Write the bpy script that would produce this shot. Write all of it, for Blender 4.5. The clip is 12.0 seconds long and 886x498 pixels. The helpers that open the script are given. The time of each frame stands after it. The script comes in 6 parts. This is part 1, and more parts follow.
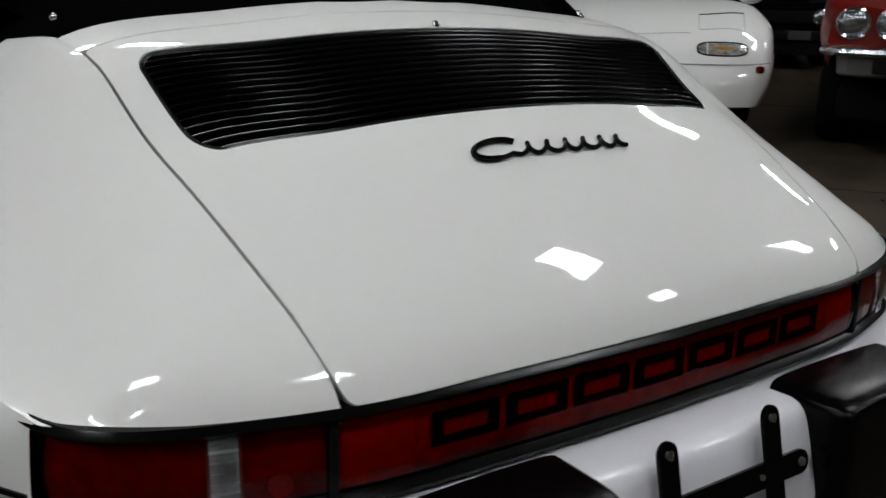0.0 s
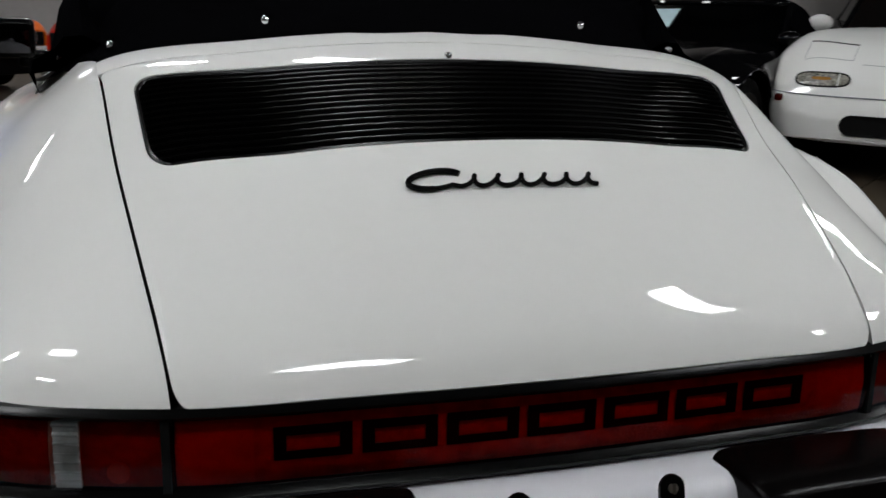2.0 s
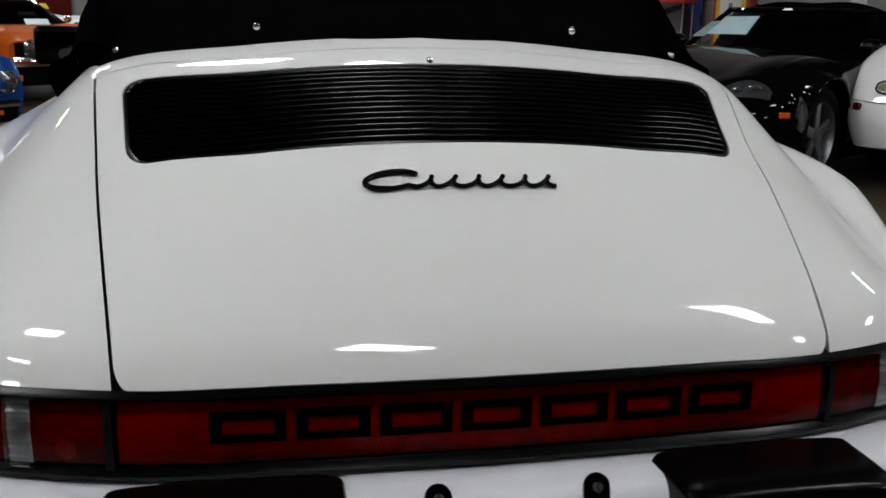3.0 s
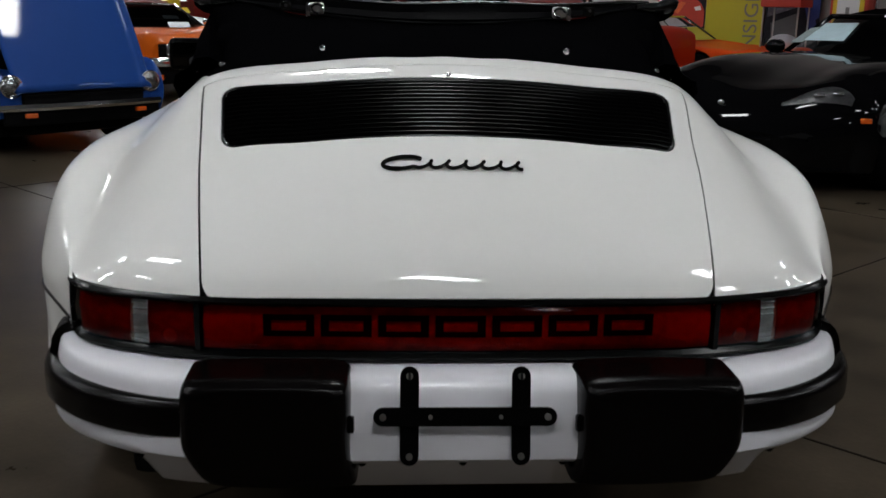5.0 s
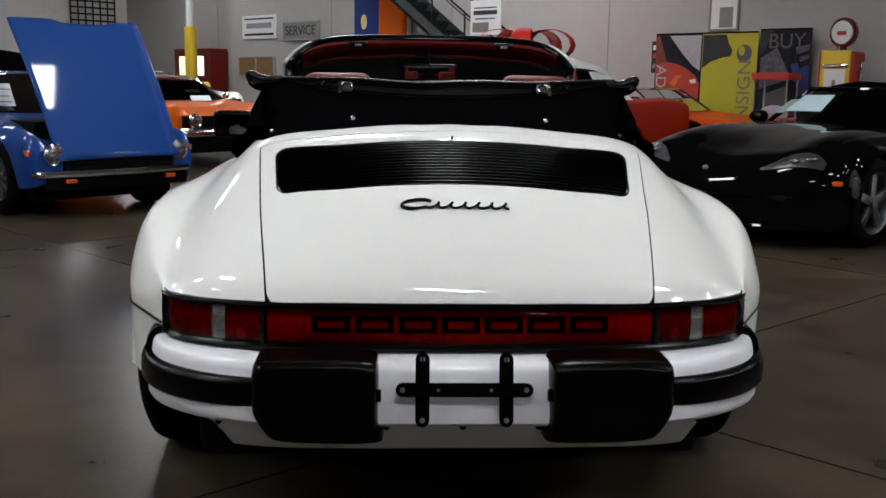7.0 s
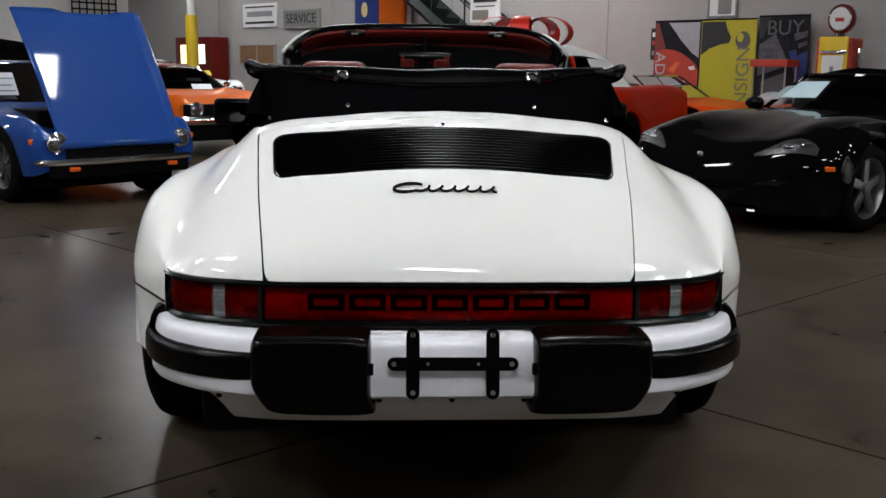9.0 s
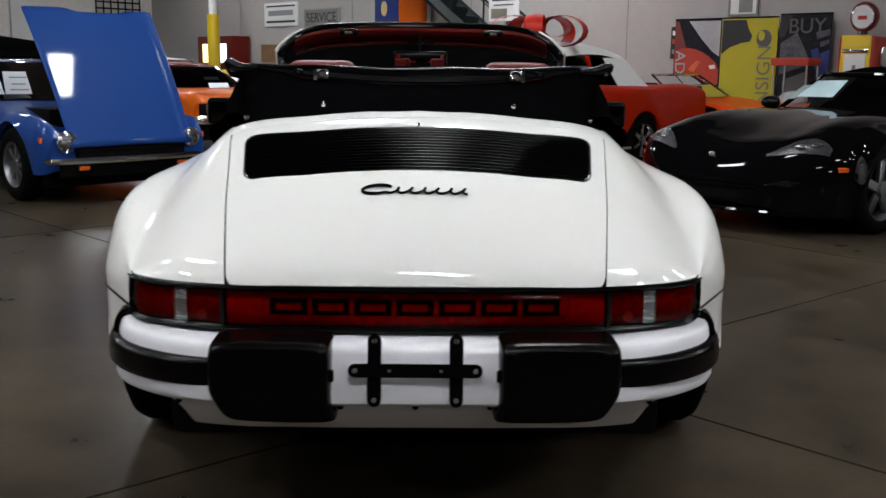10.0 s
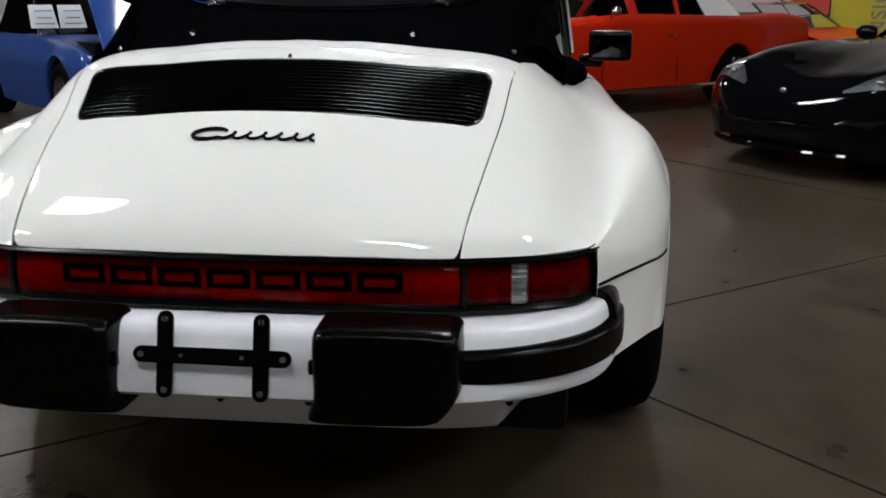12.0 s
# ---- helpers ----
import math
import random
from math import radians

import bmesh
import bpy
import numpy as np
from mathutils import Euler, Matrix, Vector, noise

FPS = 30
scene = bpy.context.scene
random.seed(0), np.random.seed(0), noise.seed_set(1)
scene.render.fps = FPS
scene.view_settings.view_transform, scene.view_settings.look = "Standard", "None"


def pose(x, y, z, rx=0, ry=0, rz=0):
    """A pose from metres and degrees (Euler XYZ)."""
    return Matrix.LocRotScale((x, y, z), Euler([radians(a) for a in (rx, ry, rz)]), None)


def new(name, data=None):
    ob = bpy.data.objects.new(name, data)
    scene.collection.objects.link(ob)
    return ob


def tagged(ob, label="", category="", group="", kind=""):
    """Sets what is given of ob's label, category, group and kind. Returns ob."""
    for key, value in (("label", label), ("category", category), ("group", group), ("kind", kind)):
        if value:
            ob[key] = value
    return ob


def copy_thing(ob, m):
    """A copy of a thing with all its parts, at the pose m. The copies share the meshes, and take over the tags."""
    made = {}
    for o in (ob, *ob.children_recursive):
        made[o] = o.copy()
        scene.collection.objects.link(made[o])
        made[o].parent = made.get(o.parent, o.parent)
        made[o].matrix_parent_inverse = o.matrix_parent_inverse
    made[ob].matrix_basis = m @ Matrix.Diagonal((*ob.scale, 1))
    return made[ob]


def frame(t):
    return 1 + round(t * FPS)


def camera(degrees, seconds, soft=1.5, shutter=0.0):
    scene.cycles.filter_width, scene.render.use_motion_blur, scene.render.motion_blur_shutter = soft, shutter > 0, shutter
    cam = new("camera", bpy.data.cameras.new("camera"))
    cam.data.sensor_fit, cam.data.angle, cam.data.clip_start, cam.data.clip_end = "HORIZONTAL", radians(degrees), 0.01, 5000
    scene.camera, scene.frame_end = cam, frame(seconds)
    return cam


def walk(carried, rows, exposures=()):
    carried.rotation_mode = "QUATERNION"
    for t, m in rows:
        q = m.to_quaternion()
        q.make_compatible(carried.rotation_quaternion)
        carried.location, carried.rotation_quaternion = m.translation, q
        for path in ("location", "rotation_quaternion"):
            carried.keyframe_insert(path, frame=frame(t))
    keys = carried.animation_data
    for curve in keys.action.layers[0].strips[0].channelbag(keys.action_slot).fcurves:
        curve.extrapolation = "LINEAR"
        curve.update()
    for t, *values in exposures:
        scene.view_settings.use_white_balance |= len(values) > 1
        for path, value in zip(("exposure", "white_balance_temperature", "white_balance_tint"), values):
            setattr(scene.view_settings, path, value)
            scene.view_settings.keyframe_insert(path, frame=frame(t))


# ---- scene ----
cam = camera(49.77, 12.0, soft=1.5, shutter=0.5)
# seconds, eye, heading, pitch, roll (metres, degrees)
ROWS = [
    (0.0, -0.839, -0.644, 1.046, -34.955, -15.665, 1.294),
    (0.5, -0.732, -0.707, 1.049, -30.62, -15.63, 1.337),
    (1.0, -0.638, -0.756, 1.05, -26.316, -15.646, 1.377),
    (1.5, -0.534, -0.807, 1.054, -21.14, -14.989, 1.348),
    (2.0, -0.423, -0.852, 1.058, -16.205, -14.322, 1.265),
    (2.5, -0.329, -0.885, 1.069, -12.365, -14.494, 0.928),
    (3.0, -0.26, -0.925, 1.057, -10.594, -13.917, 1.026),
    (5.0, -0.115, -1.428, 1.114, -3.035, -14.056, 1.052),
    (5.5, -0.12, -1.584, 1.117, -2.744, -13.85, 0.987),
    (6.0, -0.124, -1.718, 1.124, -2.433, -12.509, 1.053),
    (6.5, -0.13, -1.843, 1.14, -2.846, -9.261, 0.957),
    (7.0, -0.134, -1.96, 1.129, -2.481, -9.903, 0.87),
    (9.0, -0.109, -2.062, 1.131, -2.353, -10.626, 0.684),
    (9.5, -0.079, -2.054, 1.131, -1.236, -10.702, 0.614),
    (10.0, 0.029, -2.009, 1.133, -0.806, -10.708, 0.67),
    (10.5, 0.187, -1.918, 1.133, -0.037, -10.679, 0.686),
    (11.0, 0.338, -1.811, 1.13, 1.603, -10.686, 0.587),
    (11.5, 0.477, -1.698, 1.119, 4.336, -12.519, 0.623),
    (12.0, 0.591, -1.574, 1.106, 6.488, -14.584, 0.146),
]
EXPOSURES = [(0, -0.53), (3, -0.53), (5, -0.53), (5.5, -0.41), (6, -0.20), (6.5, -0.13), (7, -0.07), (9, 0.09), (12, 0.09)]
walk(cam, [(t, pose(x, y, z, 90 + pitch, 0, yaw) @ pose(0, 0, 0, 0, 0, roll)) for t, x, y, z, yaw, pitch, roll in ROWS], EXPOSURES)

# ---------------------------------------------------------------- world: a closed hall, lit by its ceiling lamps
world = bpy.data.worlds.new("hall_world")
scene.world = world
world.use_nodes = True
world.node_tree.nodes["Background"].inputs[0].default_value = (0.5, 0.5, 0.52, 1)
world.node_tree.nodes["Background"].inputs[1].default_value = 0.006

# ---------------------------------------------------------------- materials
def material(name, color, rough=0.5, metal=0.0, coat=0.0, var=0.12, scale=6.0, bump=0.0, bscale=120.0, emit=0.0, spec=0.5, trans=0.0, fine=60.0, coat_rough=0.03):
    m = bpy.data.materials.new(name)
    m.use_nodes = True
    nt = m.node_tree
    b = nt.nodes["Principled BSDF"]
    b.inputs["Roughness"].default_value = rough
    b.inputs["Metallic"].default_value = metal
    b.inputs["Coat Weight"].default_value = coat
    b.inputs["Coat Roughness"].default_value = coat_rough
    b.inputs["Specular IOR Level"].default_value = spec
    b.inputs["Transmission Weight"].default_value = trans
    co = nt.nodes.new("ShaderNodeTexCoord")
    n1 = nt.nodes.new("ShaderNodeTexNoise")
    n1.inputs["Scale"].default_value = scale
    n1.inputs["Detail"].default_value = 4
    n2 = nt.nodes.new("ShaderNodeTexNoise")
    n2.inputs["Scale"].default_value = fine
    n2.inputs["Detail"].default_value = 3
    nt.links.new(co.outputs["Object"], n1.inputs["Vector"])
    nt.links.new(co.outputs["Object"], n2.inputs["Vector"])
    add = nt.nodes.new("ShaderNodeMath")
    add.operation = "ADD"
    nt.links.new(n1.outputs["Fac"], add.inputs[0])
    nt.links.new(n2.outputs["Fac"], add.inputs[1])
    mr = nt.nodes.new("ShaderNodeMapRange")
    mr.inputs["From Min"].default_value = 0.6
    mr.inputs["From Max"].default_value = 1.4
    nt.links.new(add.outputs[0], mr.inputs["Value"])
    mix = nt.nodes.new("ShaderNodeMix")
    mix.data_type = "RGBA"
    mix.inputs[6].default_value = (*[c * (1 - var) for c in color], 1)
    mix.inputs[7].default_value = (*[min(1, c * (1 + var)) for c in color], 1)
    nt.links.new(mr.outputs["Result"], mix.inputs[0])
    nt.links.new(mix.outputs[2], b.inputs["Base Color"])
    if rough > 0.02:
        rr = nt.nodes.new("ShaderNodeMapRange")
        rr.inputs["To Min"].default_value = rough * 0.85
        rr.inputs["To Max"].default_value = min(1, rough * 1.18)
        nt.links.new(n1.outputs["Fac"], rr.inputs["Value"])
        nt.links.new(rr.outputs["Result"], b.inputs["Roughness"])
    if bump:
        n3 = nt.nodes.new("ShaderNodeTexNoise")
        n3.inputs["Scale"].default_value = bscale
        n3.inputs["Detail"].default_value = 3
        nt.links.new(co.outputs["Object"], n3.inputs["Vector"])
        bp = nt.nodes.new("ShaderNodeBump")
        bp.inputs["Strength"].default_value = bump
        bp.inputs["Distance"].default_value = 0.002
        nt.links.new(n3.outputs["Fac"], bp.inputs["Height"])
        nt.links.new(bp.outputs["Normal"], b.inputs["Normal"])
    if emit:
        nt.links.new(mix.outputs[2], b.inputs["Emission Color"])
        b.inputs["Emission Strength"].default_value = emit
    return m


WHITE = material("white_paint", (0.80, 0.80, 0.775), 0.55, coat=0.75, var=0.012, scale=2, spec=0.05)
WHITE_BUMPER = material("white_bumper_paint", (0.75, 0.75, 0.79), 0.45, coat=0.35, var=0.015, scale=3)
BLACK_GAP = material("black_gap", (0.005, 0.005, 0.005), 0.8, spec=0.1)
RUBBER = material("black_rubber", (0.0018, 0.0014, 0.0014), 0.22, var=0.25, bump=0.12, bscale=400, spec=0.11)
PLASTIC = material("black_plastic", (0.0018, 0.0018, 0.0018), 0.22, var=0.2, spec=0.09)
SLAT = material("black_slat_enamel", (0.0016, 0.0016, 0.0016), 0.16, var=0.2, spec=0.32)
FABRIC = material("black_canvas", (0.0022, 0.0022, 0.0026), 0.95, var=0.3, scale=12, bump=0.6, bscale=700, spec=0.0)
VINYL = material("black_vinyl", (0.0035, 0.0035, 0.004), 0.4, var=0.25, scale=8, bump=0.3, bscale=300, spec=0.07)
JOINT = material("joint_filler", (0.016, 0.012, 0.009), 0.8, var=0.4, scale=4, spec=0.1)
TYRE = material("tyre_rubber", (0.003, 0.003, 0.003), 0.8, var=0.3, bump=0.4, bscale=200, spec=0.04)
MIRROR_DIM = material("dark_mirror_glass", (0.05, 0.05, 0.055), 0.06, metal=1.0, var=0.1)
MIRROR = material("mirror_glass", (0.82, 0.83, 0.84), 0.015, metal=1.0, var=0.02)
SEAL = material("shiny_black_seal", (0.003, 0.003, 0.003), 0.26, var=0.2, spec=0.22)
CHROME = material("chrome", (0.75, 0.75, 0.77), 0.12, metal=1.0, var=0.04)
ALLOY_DARK = material("dull_alloy", (0.27, 0.27, 0.28), 0.38, metal=1.0, var=0.2)
ALLOY = material("alloy", (0.5, 0.5, 0.52), 0.32, metal=1.0, var=0.1)
STEEL = material("zinc_steel", (0.45, 0.44, 0.42), 0.35, metal=1.0, var=0.15, fine=200)
LENS_RED = material("red_lens", (0.060, 0.0027, 0.0013), 0.12, var=0.15, scale=20, bump=0.4, bscale=350, spec=0.2)
LENS_AMBER = material("amber_lens", (0.65, 0.10, 0.01), 0.15, coat=0.4, var=0.1, bump=0.4, bscale=350)
BULB_AMBER = material("amber_bulb_glass", (0.32, 0.15, 0.03), 0.2, var=0.2, scale=20, bump=0.4, bscale=250)
# valance grey, darkened to carry the shadow below the bumper
SHADED_GREY = material("shaded_grey_paint", (0.10, 0.10, 0.095), 0.45, var=0.15, scale=6)
LENS_TURN = material("mottled_turn_lens", (0.24, 0.23, 0.20), 0.15, coat=0.5, var=0.9, scale=26, bump=0.8, bscale=90)
LENS_CLEAR = material("clear_ribbed_lens", (0.26, 0.25, 0.25), 0.18, coat=0.4, var=0.25, scale=14, bump=0.6, bscale=250)
LENS_CLEAR_DIM = material("smoked_clear_lens", (0.03, 0.03, 0.032), 0.2, spec=0.15, coat=0.03, var=0.3, scale=25, bump=0.6, bscale=160)
MARK_BLACK = material("black_marking", (0.004, 0.002, 0.002), 0.3, var=0.1, spec=0.1)
LEATHER = material("red_leather", (0.095, 0.008, 0.006), 0.45, var=0.2, bump=0.4, bscale=220, spec=0.15)
BLUE = material("blue_paint", (0.010, 0.046, 0.205), 0.5, coat_rough=0.06, coat=0.5, var=0.04, scale=2, spec=0.05)
BLACK_PAINT = material("black_paint", (0.002, 0.002, 0.0024), 0.045, coat=0.0, var=0.1, spec=0.16)
RED = material("orange_red_paint", (0.46, 0.018, 0.003), 0.45, spec=0.05, coat=0.4, var=0.04, scale=2)
ORANGE = material("orange_paint", (0.58, 0.105, 0.006), 0.5, spec=0.05, coat=0.4, var=0.05, scale=2)
ORANGE_RED = material("bright_orange_red_paint", (0.64, 0.062, 0.005), 0.5, spec=0.05, coat=0.3, var=0.04, scale=2)
DEEP_RED = material("deep_red_paint", (0.13, 0.008, 0.005), 0.4, coat=0.5, var=0.05, spec=0.05)
WHITE_VINYL = material("white_vinyl_roof", (0.84, 0.84, 0.82), 0.5, var=0.04, bump=0.3, bscale=250)
PAPER = material("paper", (0.72, 0.75, 0.78), 0.8, var=0.03)
PAPER_BLUE = material("pale_blue_paper", (0.42, 0.56, 0.60), 0.8, var=0.1, scale=9)
# darker paper colour that holds the shade on one price sheet
PAPER_SHADED = material("shaded_paper", (0.22, 0.27, 0.27), 0.8, var=0.3, scale=12)
INK = material("grey_ink", (0.25, 0.26, 0.28), 0.8, var=0.05)
DARK = material("dark_trim", (0.003, 0.003, 0.0033), 0.6, spec=0.06)
FOG = material("fog_lamp_glass", (0.02, 0.02, 0.022), 0.08, var=0.3, scale=20, spec=0.3)
RIBBON = material("red_ribbon_satin", (0.42, 0.018, 0.010), 0.4, var=0.15, bump=0.2, spec=0.15)
YELLOW = material("yellow_paint", (0.72, 0.50, 0.02), 0.45, var=0.06)
YELLOW_CLOTH = material("yellow_banner", (0.43, 0.38, 0.012), 0.6, var=0.05)
BANNER_GREY = material("grey_banner_print", (0.015, 0.015, 0.02), 0.6, var=0.5, scale=3, fine=14, spec=0.1)
BANNER_DUSK = material("dusky_banner_print", (0.10, 0.10, 0.115), 0.6, var=0.5, scale=6, fine=20, spec=0.1)
BANNER_RED = material("red_banner_print", (0.40, 0.034, 0.016), 0.6, var=0.15, scale=3)
BANNER_LIGHT = material("light_banner_print", (0.36, 0.36, 0.39), 0.6, var=0.2, scale=3)
BANNER_DEEP = material("deep_red_banner_print", (0.16, 0.02, 0.014), 0.6, var=0.3, scale=4)
BANNER_GLINT = material("orange_banner_print", (0.62, 0.12, 0.03), 0.6, var=0.3, scale=6)
SIGN_WHITE = material("white_sign", (0.7, 0.7, 0.7), 0.6, var=0.03)
SIGN_EDGE = material("weathered_sign_edge", (0.30, 0.28, 0.26), 0.6, var=0.12)
SIGN_GREY = material("grey_sign", (0.20, 0.20, 0.195), 0.6, var=0.08)
SIGN_DIM = material("dim_grey_print", (0.085, 0.085, 0.088), 0.6, var=0.1)
PRINT_MID = material("mid_grey_print", (0.17, 0.16, 0.13), 0.6, var=0.1)
PALE_YELLOW = material("pale_yellow_print", (0.55, 0.42, 0.18), 0.5, var=0.1)
SIGN_INK = material("sign_ink", (0.014, 0.014, 0.015), 0.6)
SIGN_BLUE = material("deep_blue_sign", (0.012, 0.03, 0.16), 0.4, var=0.1)
GREEN_STEEL = material("dark_green_steel", (0.005, 0.009, 0.009), 0.6, var=0.2, spec=0.2)
WALL = material("painted_wall", (0.375, 0.355, 0.345), 0.8, var=0.05, scale=0.8, bump=0.2, bscale=60, fine=8)
WALL_LOW = material("warm_grey_wall", (0.76, 0.72, 0.69), 0.8, var=0.08, scale=0.8, fine=8)
CEIL = material("dark_ceiling", (0.03, 0.03, 0.03), 0.9, var=0.2, scale=1)
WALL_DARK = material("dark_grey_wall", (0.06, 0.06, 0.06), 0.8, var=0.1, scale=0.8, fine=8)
WOOD = material("brown_wood", (0.22, 0.12, 0.06), 0.5, var=0.25, scale=8)
LAMP_ON = material("lamp_diffuser", (0.960, 0.98, 1.0), 0.6, var=0.0, emit=72.0)
GLOW = material("lit_panel", (1.0, 0.78, 0.42), 0.6, var=0.1, emit=1.6)
GLOW_COLD = material("cold_lit_panel", (0.85, 0.9, 1.0), 0.6, var=0.1, emit=1.8)


def glass(name, tint=(0.9, 0.95, 0.95), rough=0.0, ior=1.45):
    m = bpy.data.materials.new(name)
    m.use_nodes = True
    nt = m.node_tree
    nt.nodes.clear()
    out = nt.nodes.new("ShaderNodeOutputMaterial")
    tr = nt.nodes.new("ShaderNodeBsdfTransparent")
    tr.inputs[0].default_value = (*tint, 1)
    gl = nt.nodes.new("ShaderNodeBsdfGlossy")
    gl.inputs["Roughness"].default_value = rough
    fr = nt.nodes.new("ShaderNodeFresnel")
    fr.inputs["IOR"].default_value = ior
    mx = nt.nodes.new("ShaderNodeMixShader")
    nt.links.new(fr.outputs[0], mx.inputs[0])
    nt.links.new(tr.outputs[0], mx.inputs[1])
    nt.links.new(gl.outputs[0], mx.inputs[2])
    nt.links.new(mx.outputs[0], out.inputs[0])
    return m


GLASS = glass("window_glass")
GLASS_RED = glass("red_lens_glass", (0.74, 0.046, 0.010), 0.06, 1.15)
GLASS_RED_DARK = glass("dark_red_lens_glass", (0.54, 0.026, 0.010), 0.06, 1.18)
BACK_RED = material("red_prism_backing", (0.36, 0.22, 0.17), 0.35, var=0.35, scale=30, bump=0.6, bscale=260, spec=0.4)
BACK_BRIGHT = material("bright_prism_backing", (0.42, 0.26, 0.20), 0.3, var=0.2, scale=40, bump=0.6, bscale=260, spec=0.5)
LENS_BACK = material("reversing_reflector", (0.50, 0.50, 0.50), 0.35, var=0.35, scale=22, spec=0.4)
# pale colour standing in for the glow of the bulb's reflector
BULB_GLOW = material("bulb_glow_backing", (0.75, 0.55, 0.45), 0.3, var=0.2, scale=40, bump=0.6, bscale=260, spec=0.5)
GLASS_HERO = glass("tinted_windscreen", (0.10, 0.11, 0.11))
HEADLAMP = material("headlamp_reflector", (0.30, 0.31, 0.32), 0.18, metal=0.9, var=0.15, bump=0.5, bscale=120)
GLASS_DARK = glass("tinted_glass", (0.16, 0.18, 0.19))


def concrete():
    m = bpy.data.materials.new("polished_concrete")
    m.use_nodes = True
    nt = m.node_tree
    b = nt.nodes["Principled BSDF"]
    co = nt.nodes.new("ShaderNodeTexCoord")
    def tex(scale, detail=6):
        n = nt.nodes.new("ShaderNodeTexNoise")
        n.inputs["Scale"].default_value = scale
        n.inputs["Detail"].default_value = detail
        nt.links.new(co.outputs["Object"], n.inputs["Vector"])
        return n
    big, mid, fine = tex(0.6, 4), tex(4.2, 8), tex(60)
    mix = nt.nodes.new("ShaderNodeMix")
    mix.data_type = "RGBA"
    mix.inputs[6].default_value = (0.026, 0.0202, 0.0138, 1)
    mix.inputs[7].default_value = (0.090, 0.0700, 0.0485, 1)
    a = nt.nodes.new("ShaderNodeMath")
    a.operation = "ADD"
    nt.links.new(big.outputs["Fac"], a.inputs[0])
    nt.links.new(mid.outputs["Fac"], a.inputs[1])
    r = nt.nodes.new("ShaderNodeMapRange")
    r.inputs["From Min"].default_value = 0.7
    r.inputs["From Max"].default_value = 1.3
    nt.links.new(a.outputs[0], r.inputs["Value"])
    nt.links.new(r.outputs["Result"], mix.inputs[0])
    mix2 = nt.nodes.new("ShaderNodeMix")
    mix2.data_type = "RGBA"
    mix2.blend_type = "MULTIPLY"
    mix2.inputs[0].default_value = 0.35
    nt.links.new(mix.outputs[2], mix2.inputs[6])
    nt.links.new(fine.outputs["Fac"], mix2.inputs[7])
    nt.links.new(mix2.outputs[2], b.inputs["Base Color"])
    rr = nt.nodes.new("ShaderNodeMapRange")
    rr.inputs["To Min"].default_value = 0.25
    rr.inputs["To Max"].default_value = 0.33
    nt.links.new(mid.outputs["Fac"], rr.inputs["Value"])
    nt.links.new(rr.outputs["Result"], b.inputs["Roughness"])
    b.inputs["Specular IOR Level"].default_value = 0.12
    bp = nt.nodes.new("ShaderNodeBump")
    bp.inputs["Strength"].default_value = 0.12
    bp.inputs["Distance"].default_value = 0.003
    nt.links.new(fine.outputs["Fac"], bp.inputs["Height"])
    nt.links.new(bp.outputs["Normal"], b.inputs["Normal"])
    return m


CONCRETE = concrete()


# ---------------------------------------------------------------- mesh helpers
def part(name, bm, mat, parent=None, label="", smooth=True, m=None):
    me = bpy.data.meshes.new(name)
    bmesh.ops.recalc_face_normals(bm, faces=bm.faces[:]) if len(bm.faces) < 20000 else None
    bm.to_mesh(me)
    bm.free()
    me.materials.append(mat)
    if smooth:
        me.shade_smooth()
        me.set_sharp_from_angle(angle=radians(38))
    ob = new(name, me)
    if parent is not None:
        ob.parent = parent
    if m is not None:
        ob.matrix_basis = m
    if label:
        tagged(ob, label)
    return ob


def thing(name, label, category, m=None, group="", kind=""):
    ob = new(name)
    ob.empty_display_size = 0.1
    if m is not None:
        ob.matrix_basis = m
    return tagged(ob, label, category, group, kind)


def box(size, at=(0, 0, 0), bevel=0.0, segs=2, m=None, bm=None):
    bm = bm or bmesh.new()
    mm = Matrix.Translation(at) @ (m or Matrix()) @ Matrix.Diagonal((*size, 1))
    r = bmesh.ops.create_cube(bm, size=1, matrix=mm)
    if bevel:
        es = list({e for v in r["verts"] for e in v.link_edges})
        bmesh.ops.bevel(bm, geom=es, offset=bevel, segments=segs, profile=0.6, affect="EDGES")
    return bm


def cyl(r, depth, at=(0, 0, 0), axis="z", r2=None, segs=24, bevel=0.0, bm=None, m=None):
    bm = bm or bmesh.new()
    rot = {"z": Matrix(), "x": pose(0, 0, 0, 0, 90, 0), "y": pose(0, 0, 0, 90, 0, 0)}[axis]
    g = bmesh.ops.create_cone(bm, cap_ends=True, segments=segs, radius1=r, radius2=r if r2 is None else r2, depth=depth,
                              matrix=Matrix.Translation(at) @ (m or Matrix()) @ rot)
    if bevel:
        es = [e for e in {e for v in g["verts"] for e in v.link_edges} if e.calc_face_angle(0) > 1.0]
        bmesh.ops.bevel(bm, geom=es, offset=bevel, segments=2, affect="EDGES")
    return bm


def ball(r, at=(0, 0, 0), scale=(1, 1, 1), bm=None, u=20, v=12):
    bm = bm or bmesh.new()
    bmesh.ops.create_uvsphere(bm, u_segments=u, v_segments=v, radius=r, matrix=Matrix.Translation(at) @ Matrix.Diagonal((*scale, 1)))
    return bm


